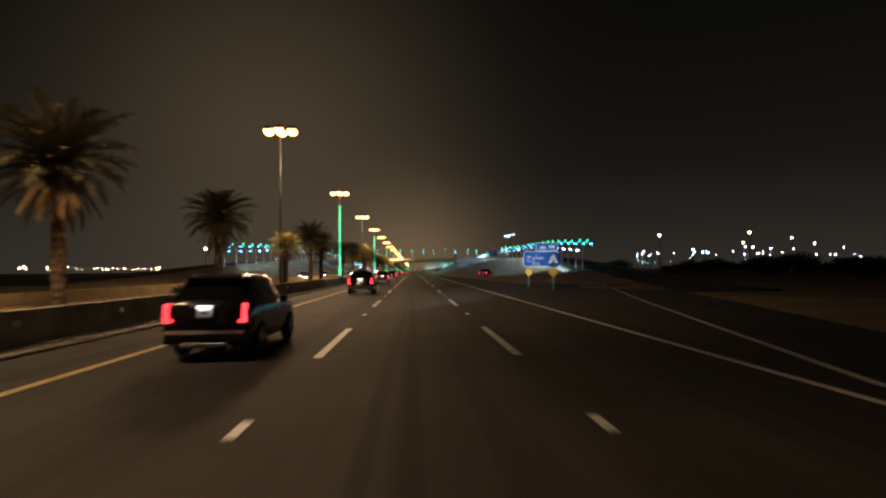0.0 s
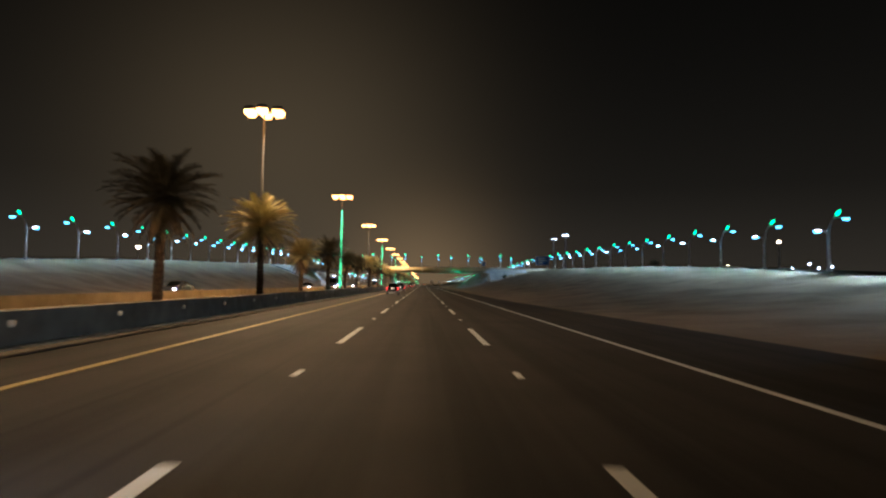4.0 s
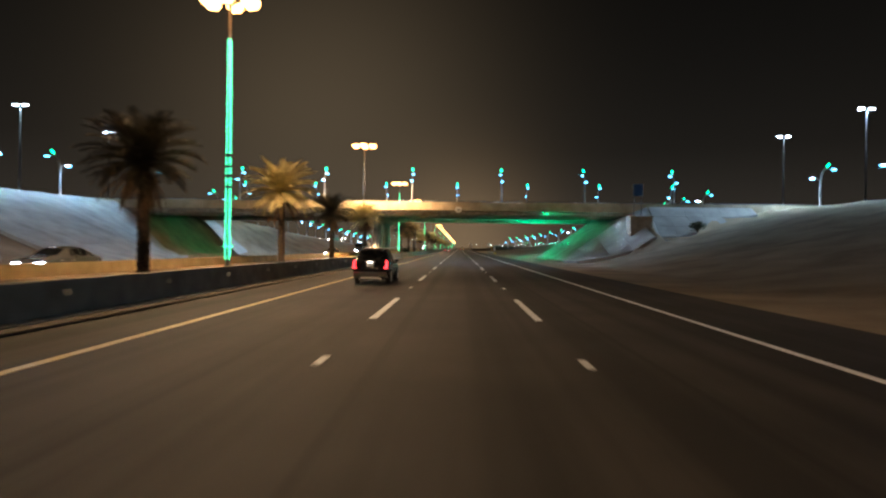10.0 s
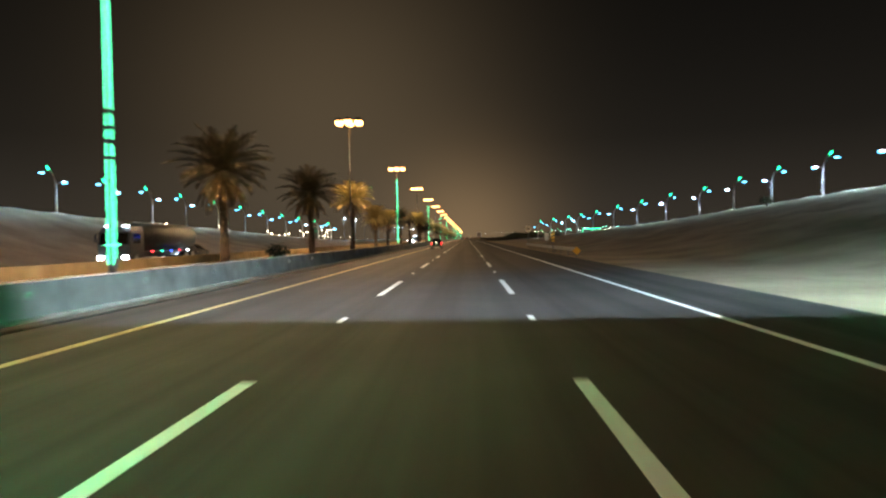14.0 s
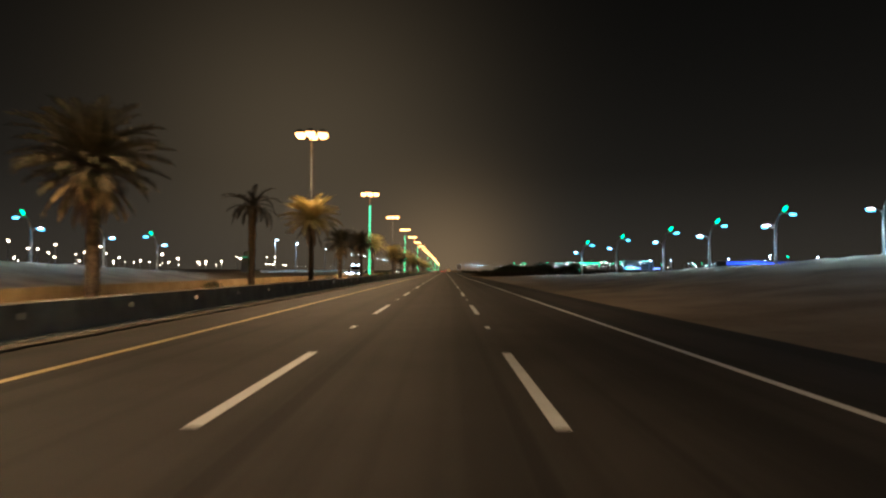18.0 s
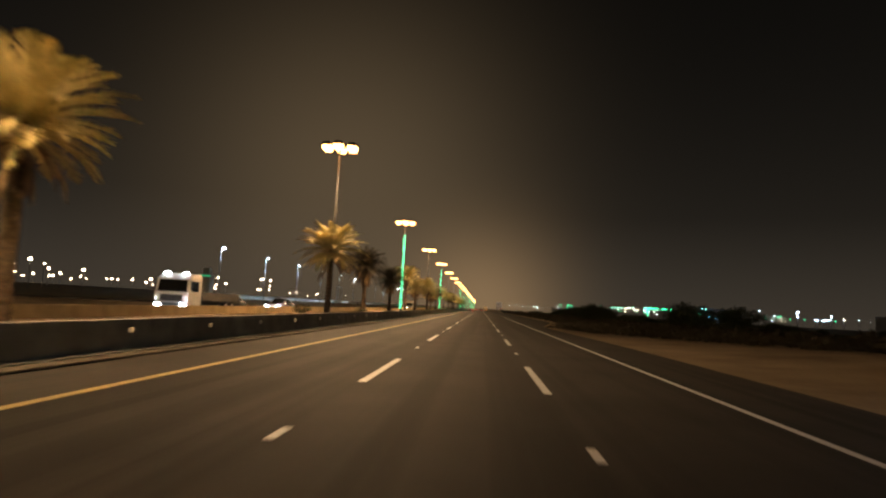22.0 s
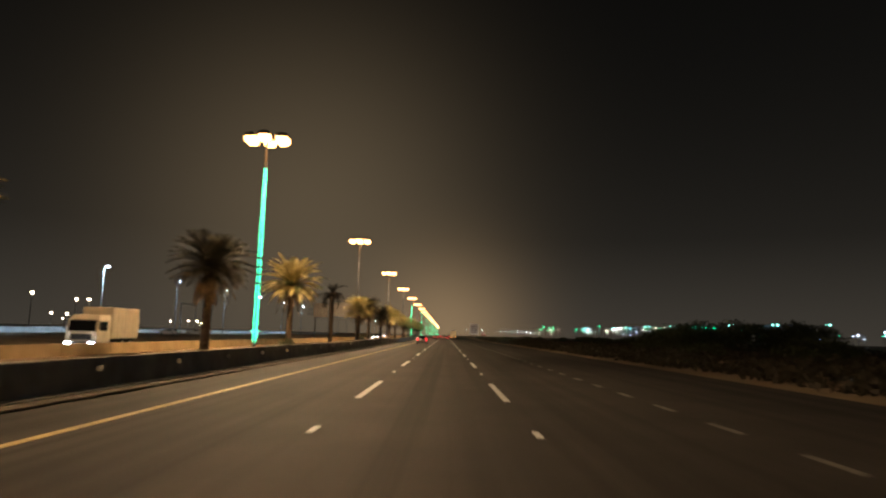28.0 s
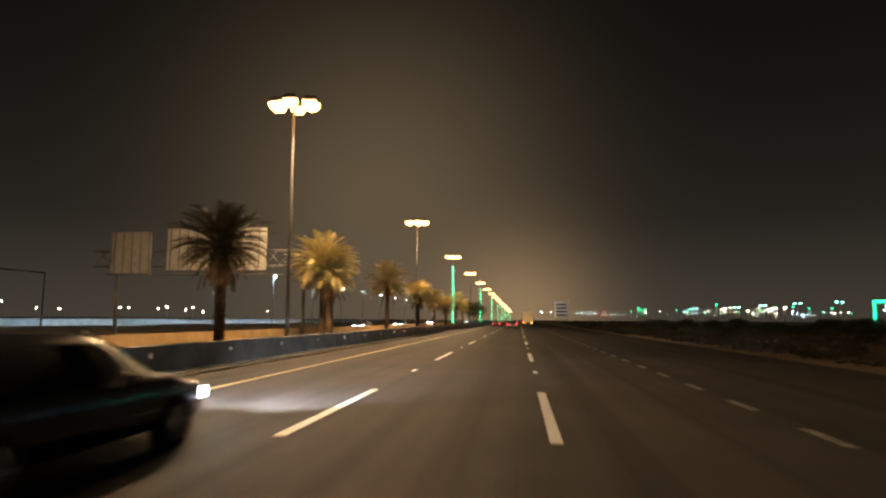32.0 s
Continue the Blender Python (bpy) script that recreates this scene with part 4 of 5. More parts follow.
def desert_tree(seed, height, width):
    rng = random.Random(seed)
    ob = thing("desert_tree", "dark spreading desert tree beside the motorway", "tree", "trees beside the road")
    b = Build()
    b.tube([(0, 0, -0.3), (0.05, 0, 0.6), (0.1, 0.1, height * 0.35)], [0.22, 0.17, 0.13], 8)
    crown = Build()
    for k in range(15):
        a = k * 2.4
        r, z = width * rng.uniform(0.1, 0.72), height * rng.uniform(0.3, 0.8)
        c = (r * math.cos(a), r * math.sin(a), z)
        b.tube([(0.1, 0.1, height * 0.3), (c[0] * 0.5, c[1] * 0.5, z * 0.75), c], [0.09, 0.06, 0.025], 5)
        leaf_ball(crown, rng, c, (width * rng.uniform(0.26, 0.42), width * rng.uniform(0.26, 0.42), height * rng.uniform(0.14, 0.22)), 170, 0.19)
    leaf_ball(crown, rng, (0, 0, height * 0.42), (width * 0.95, width * 0.95, height * 0.46), 1500, 0.22)
    part("trunk", b, BARK, ob)
    part("crown", crown, LEAF, ob, "dense small-leaved crown")
    return ob


trees = [desert_tree(1, 5.4, 5.0), desert_tree(2, 4.0, 4.6), desert_tree(3, 3.0, 3.6)]
tree_rng = random.Random(11)
tree_spots = [(33.3, 737, 0), (30.3, 801, 0), (33.5, 893, 1), (36.6, 887.5, 0), (41.5, 882.5, 0), (47, 878, 0), (45, 748, 0), (44, 905, 1)]
low_spots = [(tree_rng.uniform(24, 60), 655 + 9.5 * k, 1 + (k % 2)) for k in range(46)]
low_spots += [(tree_rng.uniform(60, 110), 690 + 19 * k, k % 3) for k in range(24)]
tree_spots += [(tree_rng.uniform(70, 125), 96 + 9.0 * k, k % 3) for k in range(20)]
low_spots += [(tree_rng.uniform(16, 24), 960 + 21 * k, 2) for k in range(9)]
used = set()
for x, y, i in tree_spots + low_spots:
    grown = 1.0 if (x, y, i) in tree_spots else tree_rng.uniform(0.42, 0.62)      # the rest are stunted
    m = pose(x, y, ground_z(x, y), 0, 0, tree_rng.uniform(0, 360)) @ Matrix.Diagonal((grown * 1.15, grown * 1.15, grown, 1))
    if i in used:
        copy_thing(trees[i], m)
    else:
        trees[i].matrix_basis = m
        used.add(i)


def shrub(seed):
    rng = random.Random(seed)
    ob = thing("shrub", "low dusty shrub growing in the sandy ground", "shrub", "shrubs")
    b = Build()
    for k in range(7):
        a = k * 0.9
        b.tube([(0, 0, -0.05), (0.3 * math.cos(a), 0.3 * math.sin(a), 0.5)], [0.03, 0.012], 4)
    crown = Build()
    leaf_ball(crown, rng, (0, 0, 0.55), (0.9, 0.8, 0.5), 420, 0.09)
    part("stems", b, BARK, ob)
    part("leaves", crown, LEAF, ob)
    return ob


def scrub_edge(y):
    return lerp(y, (640, 661, 672, 683, 690, 696, 704, 724, 760), (24.0, 21.0, 18.0, 14.2, 10.9, 9.3, 8.0, 12.8, 14.2))


# knee-high scrub covers the verge east of the road
scrub_rng = np.random.default_rng(6)
n_clump, n_leaf = 3400, 24
cy = scrub_rng.uniform(645, 1040, n_clump)
cx = np.array([scrub_edge(v) for v in cy]) + 0.5 + 46 * scrub_rng.random(n_clump) ** 1.7
tall = scrub_rng.uniform(0.25, 0.85, n_clump) * np.clip(0.45 + (cx - 9.0) / 14.0, 0.4, 1.25)
off = scrub_rng.normal(0, 0.42, (n_clump, n_leaf, 2))
base = np.array([ground_z(float(a), float(b)) for a, b in zip(cx, cy)])
centre = np.stack([cx[:, None] + off[..., 0], cy[:, None] + off[..., 1], base[:, None] + tall[:, None] * scrub_rng.random((n_clump, n_leaf))], -1).reshape(-1, 3)
long_way, wide_way = scrub_rng.normal(0, 0.16, centre.shape), scrub_rng.normal(0, 0.08, centre.shape)
corners = np.stack([centre - long_way, centre + wide_way, centre + long_way, centre - wide_way], 1).reshape(-1, 3)
scrub_mesh = bpy.data.meshes.new("scrub")
scrub_mesh.from_pydata(corners.tolist(), [], [(4 * k, 4 * k + 1, 4 * k + 2, 4 * k + 3) for k in range(len(centre))])
scrub_mesh.materials.append(SCRUB)
tagged(new("scrub", scrub_mesh), "dark knee-high scrub on the verge beside the motorway", "scrub", kind="stuff")

low = shrub(4)
shrub_spots = [(-13.4, 461, 0.14, 1.3), (-12.6, 646, 0.14, 0.9), (-14.2, 684, 0.14, 1.1), (-12.5, 702, 0.14, 0.8), (-12.8, 846, 0.14, 1.0), (-14, 902, 0.14, 1.2), (-12.8, 226, 0.14, 1.0), (-13, 63, 0.14, 0.8), (-12.8, 561, 0.14, 0.8), (37.0, 493, None, 1.3), (48.5, 268, None, 1.6), (-15, 922, 0.14, 1.0), (33, 392, None, 1.6)]
for k, (x, y, z, s) in enumerate(shrub_spots):
    m = pose(x, y, ground_z(x, y) if z is None else z, 0, 0, 77 * k)
    ob = low if k == 0 else copy_thing(low, m)
    ob.matrix_basis = m @ Matrix.Diagonal((s, s, s, 1))


# ---- vehicles ----
def wheel_meshes(r, w):
    tyre = Build().loft([[(x, rr * math.cos(a), rr * math.sin(a)) for a in [k * math.pi / 12 for k in range(24)]] for x, rr in ((-w / 2, r * 0.66), (-w / 2, r * 0.93), (-w * 0.36, r), (w * 0.36, r), (w / 2, r * 0.93), (w / 2, r * 0.66))], False).mesh("tyre", RUBBER, True)
    rim = Build().tube([(-w * 0.42, 0, 0), (w * 0.42, 0, 0)], [r * 0.66, r * 0.66], 20)
    for s in (-1, 1):
        for k in range(5):
            a = k * math.pi * 0.4
            rim.tube([(s * w * 0.45, 0.05 * math.cos(a), 0.05 * math.sin(a)), (s * w * 0.47, r * 0.62 * math.cos(a), r * 0.62 * math.sin(a))], [0.035, 0.045], 5)
    return tyre, rim.mesh("rim", RIM)


def lamp_box(b, x0, x1, y0, y1, z0, z1, skew=0.0):
    b.loft([[(x0, y0, z0), (x1, y0 + skew, z0), (x1, y1 + skew, z0), (x0, y1, z0)], [(x0 * 0.985, y0 + 0.02, z1), (x1, y0 + 0.02 + skew, z1), (x1, y1 + skew, z1), (x0 * 0.985, y1, z1)]])
    return b


def car(name, label, stations, paint, glass_from, glass_to, wheels, radius, lights, hatch=True, rails=False):
    """A car whose nose points along +y; its tail is at y = 0. stations: y, low, belt, top, then the half widths at each."""
    ob = thing(name, label, "car", "cars on the motorway")
    rings = []
    for y, zl, zb, zt, wl, wb, wt in stations:
        half = [(wl * 0.7, zl - 0.02), (wl, zl + 0.04), (wb, zl + (zb - zl) * 0.45), (wb * 0.995, zb - 0.03), (wb * 0.965, zb + 0.02), (wt, zt - 0.05), (wt * 0.86, zt), (wt * 0.4, zt + 0.015)]
        rings.append([(x, y, z) for x, z in half] + [(-x, y, z) for x, z in half[::-1]])
    body = part("body", Build().loft(rings), paint, ob, "", True)
    tail, nose = stations[0], stations[-1]
    length = nose[0]
    for s in (-1, 1):
        b = Build()
        for i in range(glass_from, glass_to):
            q = []
            for st, up in ((stations[i], 0), (stations[i + 1], 0), (stations[i + 1], 1), (stations[i], 1)):
                y, zb, zt, wb, wt = st[0], st[2] + 0.03, st[3] - 0.06, st[5] * 0.962, st[6]
                f = 0.06 + 0.88 * up
                yy = y + (0.05 if st is stations[i] else -0.05)
                q.append((s * (wb + (wt - wb) * f + 0.006), yy, zb + (zt - zb) * f))
            if stations[i][3] - stations[i][2] > 0.12 or stations[i + 1][3] - stations[i + 1][2] > 0.12:
                b.loft([q, [(p[0] - s * 0.02, p[1], p[2]) for p in q]])
        part("side_window", b, CAR_GLASS, ob, "dark tinted side glass")
        b = Build().box(s * (stations[glass_to][5] + 0.02), stations[glass_to][0] - 0.32, stations[glass_to][2] - 0.02, s * (stations[glass_to][5] + 0.22), stations[glass_to][0] - 0.18, stations[glass_to][2] + 0.14, 0.03)
        part("wing_mirror", b, paint, ob)
        for i in (1, 2):
            y = length * (0.33 + 0.2 * i)
            part("door_handle", Build().box(s * (stations[3][5] - 0.012), y, stations[3][2] - 0.17, s * (stations[3][5] + 0.03), y + 0.18, stations[3][2] - 0.14, 0.01), RIM, ob)
    for i, nm in ((glass_from - 1, "rear_window"), (glass_to, "windscreen")):
        a, c = stations[i], stations[i + 1]
        lo, hi = (a, c) if i < glass_to else (c, a)
        q = []
        for st, f in ((lo, 0.10), (hi, 0.90)):
            y = lo[0] + (hi[0] - lo[0]) * f
            z = lo[3] + (hi[3] - lo[3]) * f + 0.012
            w = (lo[6] + (hi[6] - lo[6]) * f) * 0.86
            q.append((w, y, z))
        d = -0.012 if i < glass_to else 0.012
        b = Build().add([(-q[0][0], q[0][1] + d, q[0][2]), (q[0][0], q[0][1] + d, q[0][2]), (q[1][0], q[1][1] + d, q[1][2]), (-q[1][0], q[1][1] + d, q[1][2]), (-q[0][0], q[0][1] - d, q[0][2] - 0.02), (q[0][0], q[0][1] - d, q[0][2] - 0.02), (q[1][0], q[1][1] - d, q[1][2] - 0.02), (-q[1][0], q[1][1] - d, q[1][2] - 0.02)], [(0, 1, 2, 3), (4, 7, 6, 5), (0, 4, 5, 1), (1, 5, 6, 2), (2, 6, 7, 3), (3, 7, 4, 0)])
        part(nm, b, CAR_GLASS, ob, "dark glass")
    tyre, rim = wheel_meshes(radius, 0.23)
    for y in wheels:
        for s in (-1, 1):
            w = piece("wheel", tyre, ob, (s * (stations[3][5] - 0.10), y, radius))
            piece("rim", rim, w)
    wt, zl, zb = tail[5], tail[1], tail[2]
    for s in (-1, 1):
        b = Build()
        lamp_box(b, s * wt * 0.995, s * wt * (0.885 if rails else 0.78), -0.03, 0.10, zb - (0.24 if rails else 0.19), zb + (0.12 if rails else 0.06))
        if rails:
            lamp_box(b, s * wt * 0.885, s * wt * 0.80, -0.028, 0.06, zb - 0.24, zb - 0.18)
        part("tail_lamp", b, TAIL_LENS if "tail" in lights else SIGN_BLACK, ob, "glowing red tail lamp")
        b = Build()
        lamp_box(b, s * nose[5] * 1.0, s * nose[5] * 0.55, length - 0.05, length + 0.04, nose[2] - 0.12, nose[2] + 0.02)
        part("headlamp", b, HEAD_LENS if "head" in lights else RIM, ob, "headlamp")
    part("rear_bumper", Build().loft([[(-wt * 0.96, -0.02, zl + 0.03), (wt * 0.96, -0.02, zl + 0.03), (wt * 0.98, 0.2, zl + 0.03), (-wt * 0.98, 0.2, zl + 0.03)], [(-wt * 0.94, -0.10, zl + 0.10), (wt * 0.94, -0.10, zl + 0.10), (wt, 0.2, zl + 0.10), (-wt, 0.2, zl + 0.10)], [(-wt * 0.94, -0.10, zl + 0.24), (wt * 0.94, -0.10, zl + 0.24), (wt, 0.2, zl + 0.24), (-wt, 0.2, zl + 0.24)], [(-wt * 0.94, -0.02, zl + 0.29), (wt * 0.94, -0.02, zl + 0.29), (wt * 0.98, 0.2, zl + 0.29), (-wt * 0.98, 0.2, zl + 0.29)]]), BUMPER, ob, "dark plastic rear bumper")
    part("skid_plate", Build().box(-wt * 0.55, -0.115, zl - 0.01, wt * 0.55, 0.1, zl + 0.07, 0.02), RIM if rails else BUMPER, ob)
    part("front_bumper", Build().box(-nose[5] * 0.95, length - 0.12, zl, nose[5] * 0.95, length + 0.10, zl + 0.24, 0.06), BUMPER, ob)
    px = -0.17 if rails else -0.52 * wt
    plate = part("number_plate", Build().box(px, -0.065, zb - 0.14, px + 0.34, -0.03, zb + 0.04, 0.008), SIGN_WHITE, ob, "pale number plate")
    part("plate_bar", Build().box(px + 0.06, -0.069, zb - 0.075, px + 0.27, -0.066, zb - 0.02, 0.001), BUMPER, plate)
    if rails:
        part("plate_lamp", Build().box(-0.14, -0.12, zb + 0.055, 0.14, -0.04, zb + 0.07, 0.003), PLATE_LENS, ob, "small lit plate lamp")
        part("chrome_strip", Build().box(-0.30, -0.085, zb + 0.075, 0.30, -0.03, zb + 0.10, 0.008), RIM, ob, "bright chrome strip")
    if rails:
        for s in (-1, 1):
            x = s * stations[3][6] * 0.86
            part("roof_rail", Build().tube([(x, stations[2][0] + 0.1, stations[2][3] + 0.0), (x, stations[2][0] + 0.3, stations[3][3] + 0.05), (x, stations[4][0], stations[4][3] + 0.05), (x, stations[4][0] + 0.2, stations[4][3])], [0.018] * 4, 6), RIM, ob)
        part("rear_spoiler", Build().box(-0.6, stations[2][0] - 0.20, stations[2][3] - 0.03, 0.6, stations[2][0] + 0.1, stations[2][3] + 0.03, 0.02), paint, ob)
        part("exhaust_tip", Build().tube([(0.55, -0.12, zl - 0.02), (0.55, 0.1, zl - 0.02)], [0.045, 0.045], 10), RIM, ob)
    return ob


SUV = [(0.0, 0.30, 0.99, 1.05, 0.82, 0.93, 0.86), (0.10, 0.27, 1.02, 1.13, 0.90, 0.96, 0.86), (0.60, 0.26, 1.05, 1.60, 0.94, 0.975, 0.68), (1.25, 0.26, 1.05, 1.68, 0.95, 0.98, 0.68), (2.35, 0.26, 1.03, 1.67, 0.95, 0.98, 0.68), (2.8, 0.26, 1.02, 1.58, 0.95, 0.975, 0.67), (3.55, 0.27, 1.0, 1.06, 0.94, 0.96, 0.80), (4.3, 0.30, 0.92, 0.98, 0.90, 0.93, 0.76), (4.66, 0.38, 0.74, 0.84, 0.76, 0.82, 0.66)]
SEDAN = [(0.0, 0.40, 0.84, 0.92, 0.78, 0.86, 0.78), (0.42, 0.32, 0.90, 1.02, 0.86, 0.90, 0.76), (1.25, 0.28, 0.92, 1.36, 0.88, 0.91, 0.62), (1.8, 0.27, 0.91, 1.43, 0.89, 0.915, 0.62), (2.45, 0.27, 0.90, 1.42, 0.89, 0.915, 0.62), (2.75, 0.27, 0.89, 1.36, 0.89, 0.915, 0.62), (3.6, 0.27, 0.87, 0.95, 0.88, 0.91, 0.74), (4.35, 0.30, 0.76, 0.84, 0.84, 0.88, 0.70), (4.72, 0.38, 0.64, 0.70, 0.68, 0.76, 0.6)]
HATCH = [(0.0, 0.40, 0.88, 0.96, 0.74, 0.82, 0.76), (0.08, 0.34, 0.92, 1.02, 0.80, 0.86, 0.76), (0.42, 0.30, 0.93, 1.42, 0.83, 0.865, 0.62), (0.9, 0.28, 0.92, 1.49, 0.84, 0.87, 0.63), (1.9, 0.28, 0.90, 1.49, 0.84, 0.87, 0.63), (2.2, 0.28, 0.89, 1.44, 0.84, 0.87, 0.62), (3.0, 0.28, 0.87, 0.95, 0.83, 0.86, 0.70), (3.6, 0.30, 0.78, 0.86, 0.80, 0.83, 0.66), (3.95, 0.38, 0.64, 0.72, 0.66, 0.72, 0.56)]

suv = car("suv", "black estate-bodied off-roader with lit red tail lamps", SUV, BLACK_CAR, 2, 5, (0.92, 3.78), 0.36, ("tail",), rails=True)
SUV_SIZE = Matrix.Diagonal((0.89, 1.0, 0.96, 1))
suv.matrix_basis = pose(-3.65, 69.9, 0) @ SUV_SIZE
hatch = car("hatchback", "dark hatchback with lit red tail lamps in the outer lane", HATCH, BLACK_CAR, 2, 5, (0.75, 3.15), 0.31, ("tail",))
hatch.matrix_basis = pose(-3.6, 1150, 0)
FOLLOW = (38.6, 101.5, 133.5, 219.3, 247.2, 330.2, 503.0)
for y in FOLLOW:
    copy_thing(suv, pose(-3.8 if y < 50 else -3.7, y, 0) @ SUV_SIZE)
for y in (69.9, 101.5, 133.5, 219.3):
    spot("dipped_beam", (-3.6, y + 5.0, 0.75), (-3.0, y + 21, -0.1), 620, (0.86, 0.93, 1.0), 56, 0.1, 0.6)
# fill spot added ahead of the first off-roader to brighten the exit sign
spot("sign_fill_light", (-3.1, 44.3, 0.8), (9.6, 87.0, 3.0), 48000, (0.92, 0.95, 1.0), 18, 0.1, 1.0)
slow_car = car("saloon_car", "grey saloon car driving far ahead, tail lamps lit", SEDAN, GREY_CAR, 2, 5, (0.95, 3.75), 0.33, ("tail",))
slow_car.matrix_basis = pose(0.1, 1012, 0)
leaving = copy_thing(suv, pose(13.4, 149.0, ground_z(14.3, 151.0) + 0.03, 0, 0, -24) @ SUV_SIZE)
tagged(leaving, "dark off-roader leaving over the sandy verge, tail lamps lit")
for x, y in ((-3.6, 1040), (0.2, 1105), (3.5, 1180)):
    copy_thing(slow_car, pose(x, y, 0))
passing = car("saloon_car", "black saloon overtaking with its headlamps lit", SEDAN, BLACK_CAR, 2, 5, (0.95, 3.75), 0.33, ("head", "tail"))
passing.matrix_basis = pose(-3.75, 903.3, -0.03)
for s in (-1, 1):
    spot("dipped_beam", (-3.75 + s * 0.6, 909.0, 0.68), (-2.2 + s * 0.8, 919, -0.1), 1800, (0.86, 0.93, 1.0), 60, 0.08, 0.6)
oncoming = car("saloon_car", "grey saloon car coming the other way, headlamps lit", SEDAN, GREY_CAR, 2, 5, (0.95, 3.75), 0.33, ("head",))
oncoming.matrix_basis = pose(-20.6, 150, 0, 0, 0, 180)
for y in (146, 331, 402, 692):
    spot("dipped_beam", (-20.6, y - 1.5, 0.75), (-20.6, y - 18, -0.1), 620, (0.80, 0.90, 1.0), 56, 0.1, 0.6)
for x, y in ((-24.7, 277), (-20.6, 338), (-20.6, 408), (-24.4, 473), (-20.7, 701), (-24.6, 697), (-20.6, 990), (-20.6, 1019), (-24.6, 1090), (-20.6, 1165), (-24.7, 205)):
    copy_thing(oncoming, pose(x, y, 0, 0, 0, 180))
parked = car("saloon_car", "white saloon car parked behind the low wall", SEDAN, WHITE_CAR, 2, 5, (0.95, 3.75), 0.33, ())
parked.matrix_basis = pose(-60, 905, 0.0, 0, 0, 90)
for x, y, a in ((-59, 935, 80), (-62, 958, 95)):
    copy_thing(parked, pose(x, y, 0.0, 0, 0, a))


def lorry(name, label, length, body, paint, lights_up):
    """A cab-over lorry, nose along -y at y = 0."""
    ob = thing(name, label, "lorry", "lorries on the motorway")
    cab = Build().loft([[(-1.15, 0.02, 0.55), (1.15, 0.02, 0.55), (1.2, 1.9, 0.55), (-1.2, 1.9, 0.55)], [(-1.2, 0.0, 1.5), (1.2, 0.0, 1.5), (1.22, 1.9, 1.5), (-1.22, 1.9, 1.5)], [(-1.15, 0.18, 2.45), (1.15, 0.18, 2.45), (1.2, 1.9, 2.5), (-1.2, 1.9, 2.5)], [(-1.0, 0.5, 2.8), (1.0, 0.5, 2.8), (1.1, 1.9, 2.85), (-1.1, 1.9, 2.85)]])
    part("cab", cab, paint, ob, "lorry cab")
    part("windscreen", Build().loft([[(-1.05, -0.02, 1.55), (1.05, -0.02, 1.55), (1.05, 0.03, 1.55), (-1.05, 0.03, 1.55)], [(-1.0, 0.15, 2.38), (1.0, 0.15, 2.38), (1.0, 0.2, 2.38), (-1.0, 0.2, 2.38)]]), CAR_GLASS, ob, "dark windscreen")
    part("bumper", Build().box(-1.2, -0.12, 0.35, 1.2, 0.15, 0.8, 0.05), BUMPER, ob)
    part("grille", Build().box(-0.8, -0.03, 0.9, 0.8, 0.02, 1.35, 0.02).box(-0.75, -0.05, 1.0, 0.75, -0.03, 1.04, 0.005).box(-0.75, -0.05, 1.15, 0.75, -0.03, 1.19, 0.005), DARK_STEEL, ob)
    for s in (-1, 1):
        part("headlamp", Build().box(s * 0.72, -0.17, 0.5, s * 1.08, -0.10, 0.72, 0.02), HEAD_LENS, ob, "lit headlamp")
        part("side_mirror", Build().box(s * 1.28, 0.0, 1.7, s * 1.42, 0.1, 2.3, 0.03).tube([(s * 1.15, 0.1, 2.35), (s * 1.35, 0.05, 2.3)], [0.02, 0.02], 5), DARK_STEEL, ob)
        part("side_window", Build().box(s * 1.19, 0.4, 1.6, s * 1.235, 1.4, 2.3, 0.01), CAR_GLASS, ob)
        if lights_up:
            part("roof_light", Build().box(s * 0.45, 0.42, 2.83, s * 0.85, 0.5, 2.9, 0.01), WHITE_LENS, ob, "lit marker light")
    part("chassis", Build().box(-0.45, 1.0, 0.55, 0.45, length, 0.85, 0.02).box(-1.1, 1.9, 0.85, 1.1, length, 1.0, 0.02), DARK_STEEL, ob)
    if body == "box":
        part("cargo_box", Build().box(-1.22, 2.1, 1.0, 1.22, length, 3.45, 0.05), CREAM_BOX, ob, "cream box body")
        b = Build()
        for k in range(int((length - 2.3) / 0.6)):
            for s in (-1, 1):
                b.box(s * 1.22, 2.3 + 0.6 * k, 1.05, s * 1.245, 2.36 + 0.6 * k, 3.4, 0.005)
        part("box_rib", b, CREAM_BOX, ob)
    elif body == "tank":
        b = Build().tube([(0, 2.4, 2.05), (0, 2.6, 2.05), (0, length - 0.3, 2.05), (0, length, 2.05)], [0.8, 1.12, 1.12, 0.8], 18)
        part("tank", b, DARK_STEEL, ob, "dark rounded tank", True)
        for k, m in enumerate((TAIL_LENS, GREEN_LENS, BLUE_TUBE, TAIL_LENS, WHITE_LENS)):
            part("marker_light", Build().box(1.1, 3.2 + 1.5 * k, 0.95, 1.16, 3.5 + 1.5 * k, 1.03, 0.01), m, ob, "small coloured marker light")
    else:
        part("load_bed", Build().box(-1.2, 2.1, 1.0, 1.2, length, 1.6, 0.04).box(-1.2, 2.1, 1.6, 1.2, 2.2, 2.6, 0.03), BUMPER, ob, "open flat load bed")
    tyre, rim = wheel_meshes(0.5, 0.3)
    for y in (0.95, length - 2.4, length - 1.2):
        for s in (-1, 1):
            w = piece("wheel", tyre, ob, (s * 1.02, y, 0.5))
            piece("rim", rim, w)
    return ob


